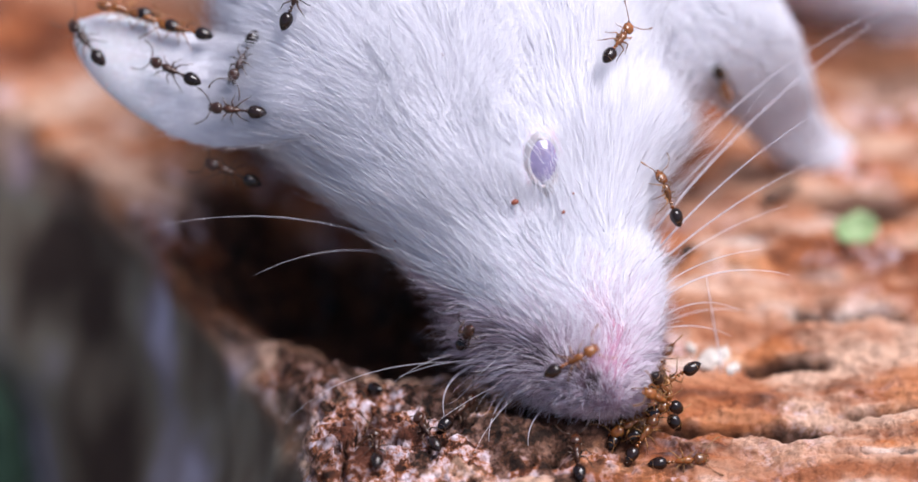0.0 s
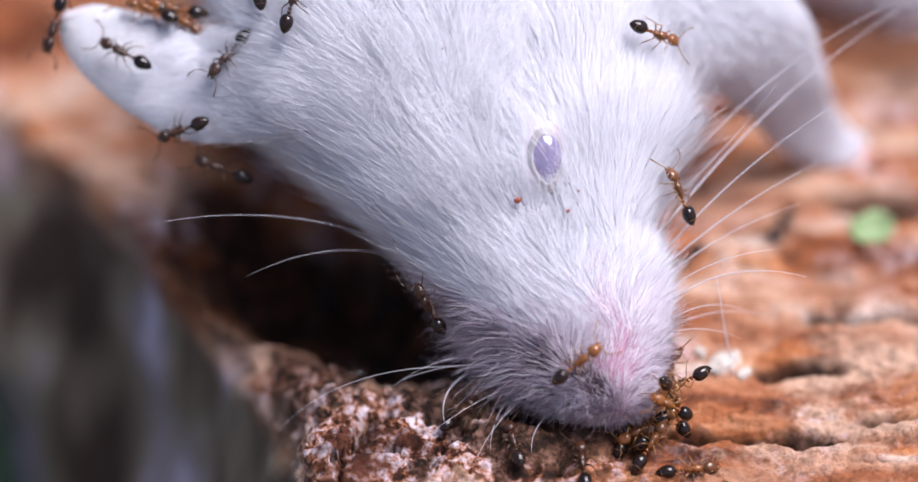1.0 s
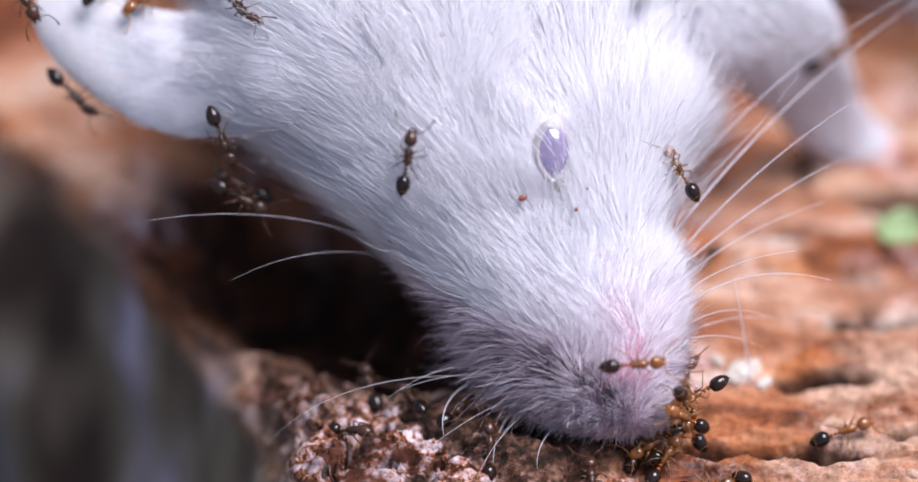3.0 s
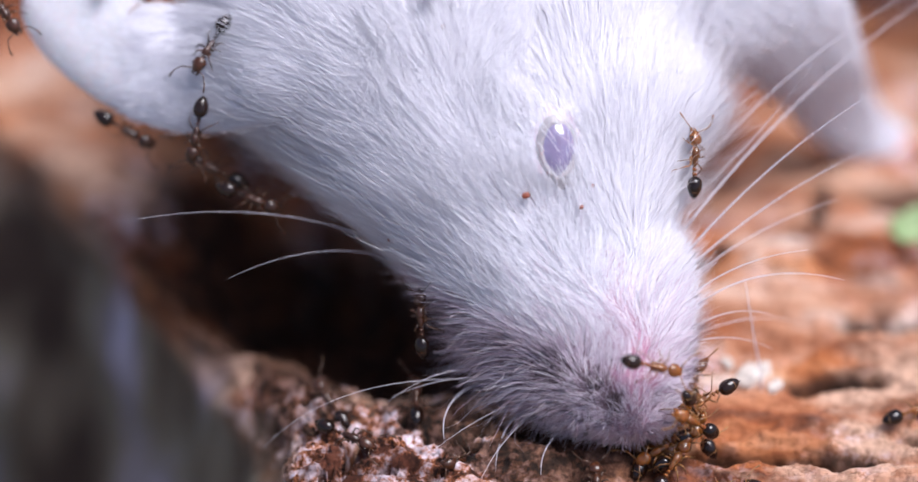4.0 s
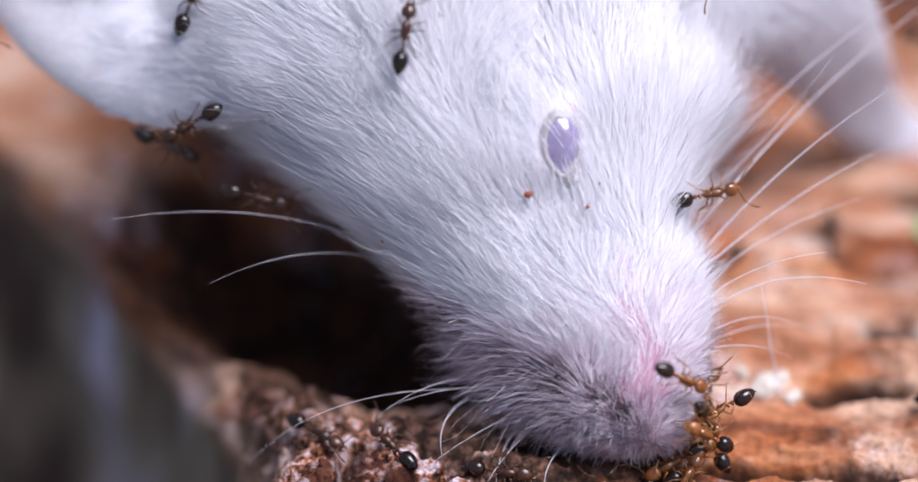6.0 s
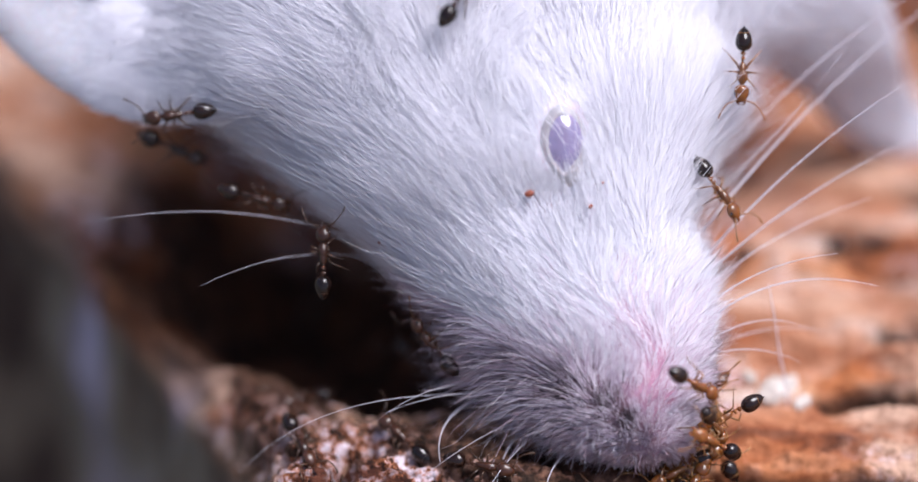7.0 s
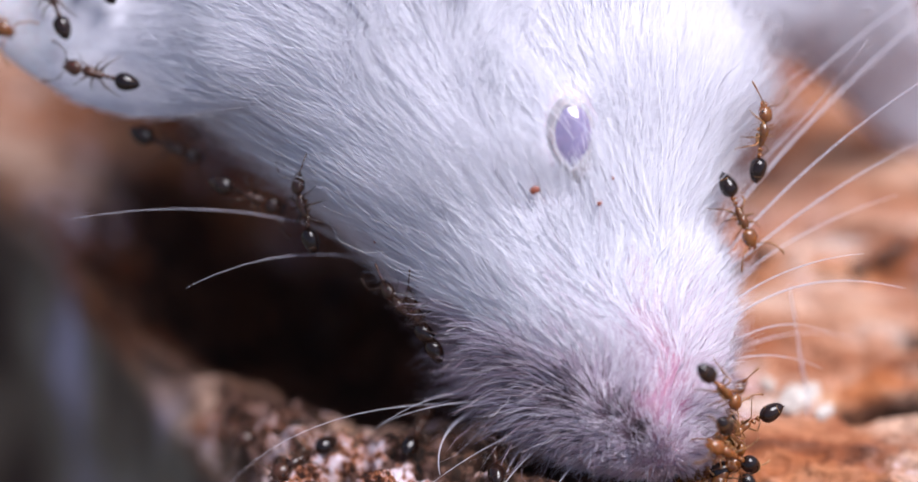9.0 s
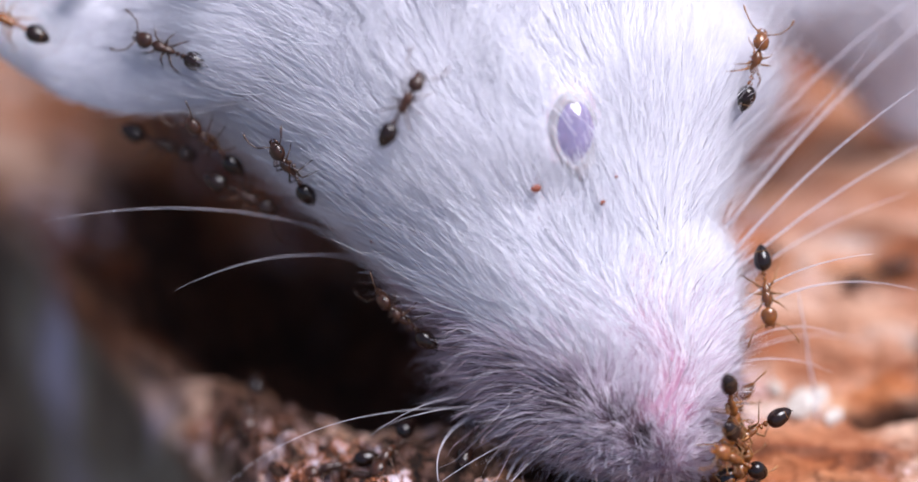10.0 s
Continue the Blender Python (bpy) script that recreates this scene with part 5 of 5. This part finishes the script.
    crawl("dark", [
        (0, -8.53, -2.22, -22.08, -8.31, -4.85, -21.38), (4, -7.62, -0.33, -21.49, -7.21, -2.65, -21.19), (5, -8.07, -0.64, -21.8, -7.67, -2.72, -21.39),
        (5.7, -7.58, -0.01, -21.39, -7.2, -2.15, -21.19), (6.8, -6.39, 0.06, -1, -6.45, -1.89, -1), (7.5, -6.57, 0.17, -1, -6.34, -1.57, -1),
        (7.8, -6.47, 0.81, -1, -6.3, -1.16, -1), (8.2, -6.65, 1.22, -1, -6.43, -0.7, -1), (8.6, -6.77, 1.93, -1, -6.49, 0.03, -1),
        (8.8, -6.68, 2.09, -1, -6.52, 0.31, -1), (9, -6.99, 2.37, -1, -6.53, 0.49, -1), (9.2, -7.08, 3.08, -1, -6.54, 0.94, -1),
        (9.4, -7.58, 2.98, -1.83, -6.65, 1.2, -1), (9.6, -7.67, 3.62, -0.5, -6.45, 1.93, -1), (9.8, -7.68, 4.14, 0.22, -6.57, 2.39, -1),
        (10, -7.85, 4.28, 0.23, -6.58, 2.49, -1)])
    crawl("dark", [
        (0, -5.46, -2.98, -20.71, -4.7, -4.85, -20.31), (3, -5.43, -2.84, -20.68, -5.02, -4.88, -20.45), (6, -3.32, -3.98, -19.97, -2.68, -5.85, -19.38),
        (7.6, -1.69, -4.92, -0.8, -0.3, -5.84, -0.8), (8, -1.34, -4.07, -0.8, -0.38, -5.44, -0.8), (8.4, -1.8, -3.47, -0.8, -0.68, -4.83, -0.8),
        (8.8, -2.41, -2.47, 0.02, -1.01, -4.23, -0.8), (9, -3.01, -1.95, -0.86, -1.22, -3.93, -0.8), (9.2, -3.91, -0.63, -0.43, -2.27, -2.05, -0.8),
        (9.4, -4.38, 1.35, 1.45, -3.61, -0.18, 0.05), (9.5, -4.1, 2.79, 2.4, -3.45, 0.24, 1), (9.6, -3.85, 3.01, 2.64, -3.89, 0.01, 0.74),
        (9.8, -3.34, 4.78, 3.35, -3.87, 1.87, 2.2), (10, -1.69, 7.12, 3.75, -3.16, 4.51, 3.38)])
    crawl("dark", [
        (0, -4.89, -2.6, -20.44, -3.56, -4.09, -19.99), (2.5, -5.43, -3.03, -20.71, -4.55, -4.06, -20.28), (3.8, -2.93, -3.99, -19.94, -2.09, -4.98, -19.68),
        (7.2, -1.36, -4.4, -0.8, -0.52, -5.39, -0.8), (7.6, -1.52, -4.92, -0.8, -0.41, -5.81, -0.8), (8.4, -1.61, -3.88, -0.8, -0.41, -5.11, -0.8),
        (9, -1.76, -2.73, -0.8, -0.9, -4.47, -0.8), (9.5, -2.23, -2.88, -0.8, -1.33, -4.47, -0.8), (10, -2.71, -2.65, -0.8, -1.54, -3.69, -0.8)])
    crawl("amber", [
        (0, 7.82, -6.69, 3.79, 5.89, -7.76, 3.36), (1, 7.69, -6.47, 3.76, 6.07, -7.76, 3.41), (2, 8.26, -6.66, 3.89, 5.86, -7.57, 3.38),
        (2.5, 9.81, -6.47, 3.66, 6.9, -7.14, 3.55), (3.8, 11.09, -6.81, 2.79, 8.28, -6.35, 3.89), (4.5, 11.54, -7.08, 2.3, 8.91, -6.29, 3.93),
        (5.5, 11.76, -7.19, 1.98, 9.37, -6.21, 3.84), (7.5, 11.93, -7.16, 1.7, 10.33, -6.21, 3.36), (9, 12.05, -7.1, 1.48, 10.84, -5.92, 2.96),
        (10, 11.71, -7.48, 1, 11.5, -6.35, 2.3)])
    crawl("dark", [
        (0, -23.43, 13, -4.16, -22.12, 11.33, -3.54), (0.2, -22.22, 13.71, -4.15, -21.73, 11.79, -3.48), (0.4, -23.25, 14.6, -4.3, -22.4, 13.47, -4.1),
        (0.6, -24.14, 14.49, -4.3, -23.15, 13.99, -4.3), (0.8, -24.34, 13.2, -4.3, -23.57, 14.11, -4.3), (1, -24.13, 12.01, -4.3, -23.64, 13.61, -4.3),
        (1.2, -23.85, 11.46, -4.3, -23.78, 12.98, -4.3), (1.4, -23.91, 10.72, -4.3, -23.93, 12.38, -4.51), (1.6, -23.96, 10.32, -4.3, -23.9, 11.89, -4.3),
        (1.8, -23.61, 10.26, -4.3, -23.68, 11.89, -4.3), (2, -22.18, 9.12, -4.3, -23.46, 10.8, -4.3), (2.4, -21.06, 8.21, -4.3, -22.92, 9.93, -4.3),
        (2.7, -21.18, 8.32, -4.3, -22.63, 9.7, -4.3), (3.2, -19.96, 7.18, -4.3, -21.25, 8.47, -4.3), (3.8, -17.72, 5.73, -4.3, -19.31, 6.69, -4.3),
        (10, -12.8, 4.19, -4.3, -14.12, 4.72, -4.3)])
    crawl("dark", [
        (0, -2.29, -10.8, 0.03, -1.05, -12.69, 2.19), (0.2, -2.21, -9.44, -1.13, -1.46, -11.44, 0.72), (0.4, -3.29, -8.96, -1.27, -1.7, -10.18, -0.8),
        (0.6, -3.27, -9.71, -0.83, -1.73, -9.4, -0.97), (0.8, -5.01, -8.99, -2.2, -3.25, -9.35, -1.15), (1, -7.05, -8.25, -17.56, -4.89, -8.45, -17.79),
        (1.6, -7.7, -9.44, -2.35, -6.34, -8.1, -3.75), (2.2, -6.13, -10.83, -1.21, -4.88, -9.17, -2.05), (2.5, -4.31, -7.81, -2.97, -4.4, -9.77, -1.57),
        (2.7, -4.13, -7.46, -3.54, -4.46, -9.04, -2.14), (3.2, -6.03, -7.71, -3.97, -4.76, -8.95, -2.57), (3.8, -7.2, -9.1, -2.07, -5.58, -10.24, -1.46),
        (4.2, -7.55, -7.2, -3.73, -7.11, -8.69, -2.33), (5, -8.82, -8.5, -2.77, -7.92, -7.32, -4.17), (5.7, -7.71, -8.38, -17.48, -6.21, -7.86, -18.19),
        (6.8, -8.23, -8.22, -3.15, -7.11, -8.02, -4.55), (8, -8.36, -6.69, -19.87, -7.11, -7.11, -19.44), (9.2, -9.56, -9.32, -2.45, -8.46, -8.79, -2.82),
        (10, -9.36, -8.31, -3.55, -9.12, -7.07, -4.95)])
    crawl("dark", [
        (0, -6.42, -8.79, -3.91, -4.83, -9.08, -2.09), (1, -7.43, -8.43, -2.81, -6.44, -7.8, -4.21), (1.5, -5.64, -9.43, -1.77, -6.72, -8.45, -3.81),
        (2, -3.59, -9.23, -0.91, -1.89, -9.53, -0.95), (2.5, -3.14, -9.1, -1.33, -1.48, -9.41, -0.87), (2.7, -3.14, -8.74, -2.54, -1.65, -9.32, -1.14),
        (3.8, -3.09, -8.2, -2.42, -2.98, -9.56, -1.02), (4.2, -2.31, -8.11, -2.63, -2.25, -9.36, -1.23), (5, -4.47, -11.11, 0.87, -3.31, -11.68, 1.43),
        (6.8, -3.01, -9.09, -1.3, -2.33, -10.14, -0.51), (7.2, -3.19, -9.73, -0.78, -1.88, -9.71, -0.92), (7.5, 0.2, -10.52, -0.25, -1.44, -10.1, -1),
        (7.8, -1.2, -9.91, -1.01, -2.29, -9.34, -1.24), (8.4, -2.6, -8.15, -2.25, -2.61, -9.51, -0.85), (9, -1.98, -8.14, -2.59, -2.57, -9.26, -1.19),
        (9.4, -2.53, -8.2, -2.61, -2.44, -9.21, -1.21), (10, -3.23, -10.07, -0.58, -2.47, -9.04, -1.42)])
    crawl("dark", [
        (0, -5.26, -12.08, 1.14, -5.19, -13.56, 2.98), (0.6, -2.9, -13.11, 2.89, -1.38, -13.44, 2.61), (1, 2.98, -11.08, 0.63, 3.6, -13.09, 2.56),
        (1.4, 2.85, -11.08, 0.57, 3.34, -12.58, 1.59), (2, 1.77, -12.74, 1.89, 3.07, -12.13, 1.36), (2.5, 1.76, -11.17, 0.41, 1.29, -12.72, 2.19),
        (2.7, 2.09, -10.76, 0.49, 1.44, -12.51, 1.52), (3.8, -1.16, -11.81, 1.27, 0.04, -11.3, -0.51), (5, 3.32, -11.4, 1.09, 2.11, -11.73, 0.82),
        (7, 1.87, -10.95, 0.48, 0.43, -10.67, 0.08), (8.5, 1.24, -8.94, -2.48, 0.15, -9.67, -0.82), (9, 1.59, -9.58, -0.9, 1.71, -10.72, 0.48),
        (10, 0.85, -8.67, -2.35, 0.43, -9.81, -0.71)])
    crawl("dark", [
        (0, -0.16, -8.63, -13.53, -3.13, -5.79, -14.93), (1, -2.36, -8.25, -17.39, -0.76, -7.16, -17.65), (1.6, -0.93, -8, -15.98, -2.34, -7.01, -17.38),
        (2.6, -4.72, -10.59, 0.61, -6.04, -10.88, -1.38), (3.8, -5.29, -10.91, 0.19, -6.8, -10.32, -0.47), (6, -6.61, -10.19, -0.76, -7.79, -9.6, -1.46),
        (8, -8.37, -10.62, -0.42, -7.81, -9.57, -1.47), (10, -5.85, -10.4, -1.37, -4.83, -10.14, -1.32)])
    crawl("amber", [
        (0, 13.98, -15.82, 3.63, 12.6, -16.18, 3.3), (1.4, 13.96, -14.75, 2.54, 12.6, -15.04, 2.85), (1.8, 16.46, -12.06, 0.75, 15.13, -12.92, 0.85),
        (2.1, 17.35, -11.67, -0.56, 15.63, -12.45, 0.84), (2.5, 19.96, -11.21, -0.98, 17.87, -11.91, -1.56), (2.7, 20.67, -10.78, -1.09, 18.73, -11.5, -1.38),
        (3.8, 24.97, -9.11, -2.13, 23.05, -9.74, -1.49), (10, 25.69, -6.01, -5.88, 24.12, -6.29, -6.13)])
    crawl("amber", [
        (0, 14.62, -17.13, 5.89, 13.2, -17.48, 6.28), (2, 15.64, -13.76, 1.55, 14.6, -14.7, 2.46), (2.5, 17.09, -12.21, 0.87, 15.52, -12.62, 0.85),
        (3.2, 17.24, -14.2, 1.98, 16, -13.61, 1.53), (10, 14.64, -13.86, 1.7, 13.85, -13.57, 1.7)])
    crawl("dark", [
        (0, 21.04, 3.07, -17.58, 19.64, 2.52, -16.05), (1.6, 19.81, 0.97, -13.96, 19.2, -0.41, -12.53), (2, 20.84, 2.4, -16.08, 20.21, 1.01, -14.06),
        (2.4, 20.64, 5.27, -19.46, 20.5, 3.77, -18.11), (2.7, 19.95, 5.63, -19.63, 20.13, 4.08, -18.57), (3.8, 20.2, 2.7, -16.34, 19.73, 1.11, -14.21),
        (4.2, 20.39, 2.33, -15.89, 19.78, 0.92, -13.95), (5.5, 18.37, -0.54, -12.36, 19.35, 0.41, -13.5), (7.5, 20.96, -0.15, -12.91, 20.04, -0.75, -12.4),
        (10, 19.95, -1.53, -10.92, 19.14, -1.8, -10.85)])
    crawl("amber", [
        (0, -21.47, 14.22, -4.3, -19.69, 13.82, -4.12), (1, -19.05, 13.73, -4.02, -17.42, 13.09, -3.38), (1.5, -18.69, 13.08, -3.52, -17.15, 13.23, -4.3),
        (2, -18.57, 13.01, -3.47, -16.89, 13.29, -4.3), (2.7, -18.22, 13.04, -3.46, -16.64, 13.58, -4.3), (3.8, -17.09, 13.23, -4.3, -16.9, 14.63, -4.3),
        (4.5, -16.46, 14.93, -4.3, -16.77, 16.17, -4.3), (10, -13.86, 13.31, -4.3, -14.12, 14.37, -4.3)])
    crawl("amber", [
        (0, -19.69, 13.74, -4.05, -17.69, 13.02, -3.39), (0.5, -17.16, 13.09, -3.34, -18.19, 13.82, -4), (1, -16, 12.73, -4, -17.39, 13.53, -4),
        (2, -15.64, 13.08, -4, -17.05, 13.62, -4), (2.7, -15.25, 13.57, -4, -16.5, 13.96, -4), (3.8, -14.21, 15.25, -4, -15.17, 15.88, -4),
        (10, -11.9, 13.56, -0.57, -12.83, 14.36, -1.91)])
    crawl("amber", [
        (0, -17.69, 12.99, -3.37, -15.88, 12.55, -2.81), (0.6, -17.41, 13.76, -3.8, -15.65, 13.27, -3.8), (1, -17.56, 14, -3.8, -15.99, 13.73, -3.8),
        (2, -16.37, 14.69, -3.8, -15.02, 15.02, -3.8), (3, -15.17, 16.01, -3.8, -13.86, 16.34, -3.8), (10, -12.51, 13.56, -1.31, -11.3, 14.09, -0.15)])
    crawl("dark", [
        (0, -9.21, -5.97, -20.63, -8.5, -4.47, -21.58), (7.6, -7.13, -3.49, -21.23, -6.8, -2.29, -21.03), (8.4, -6.6, -3.88, -21.06, -6.25, -2.71, -20.89),
        (10, -6.26, -4.96, -20.86, -5.87, -3.42, -20.9)])


motions()
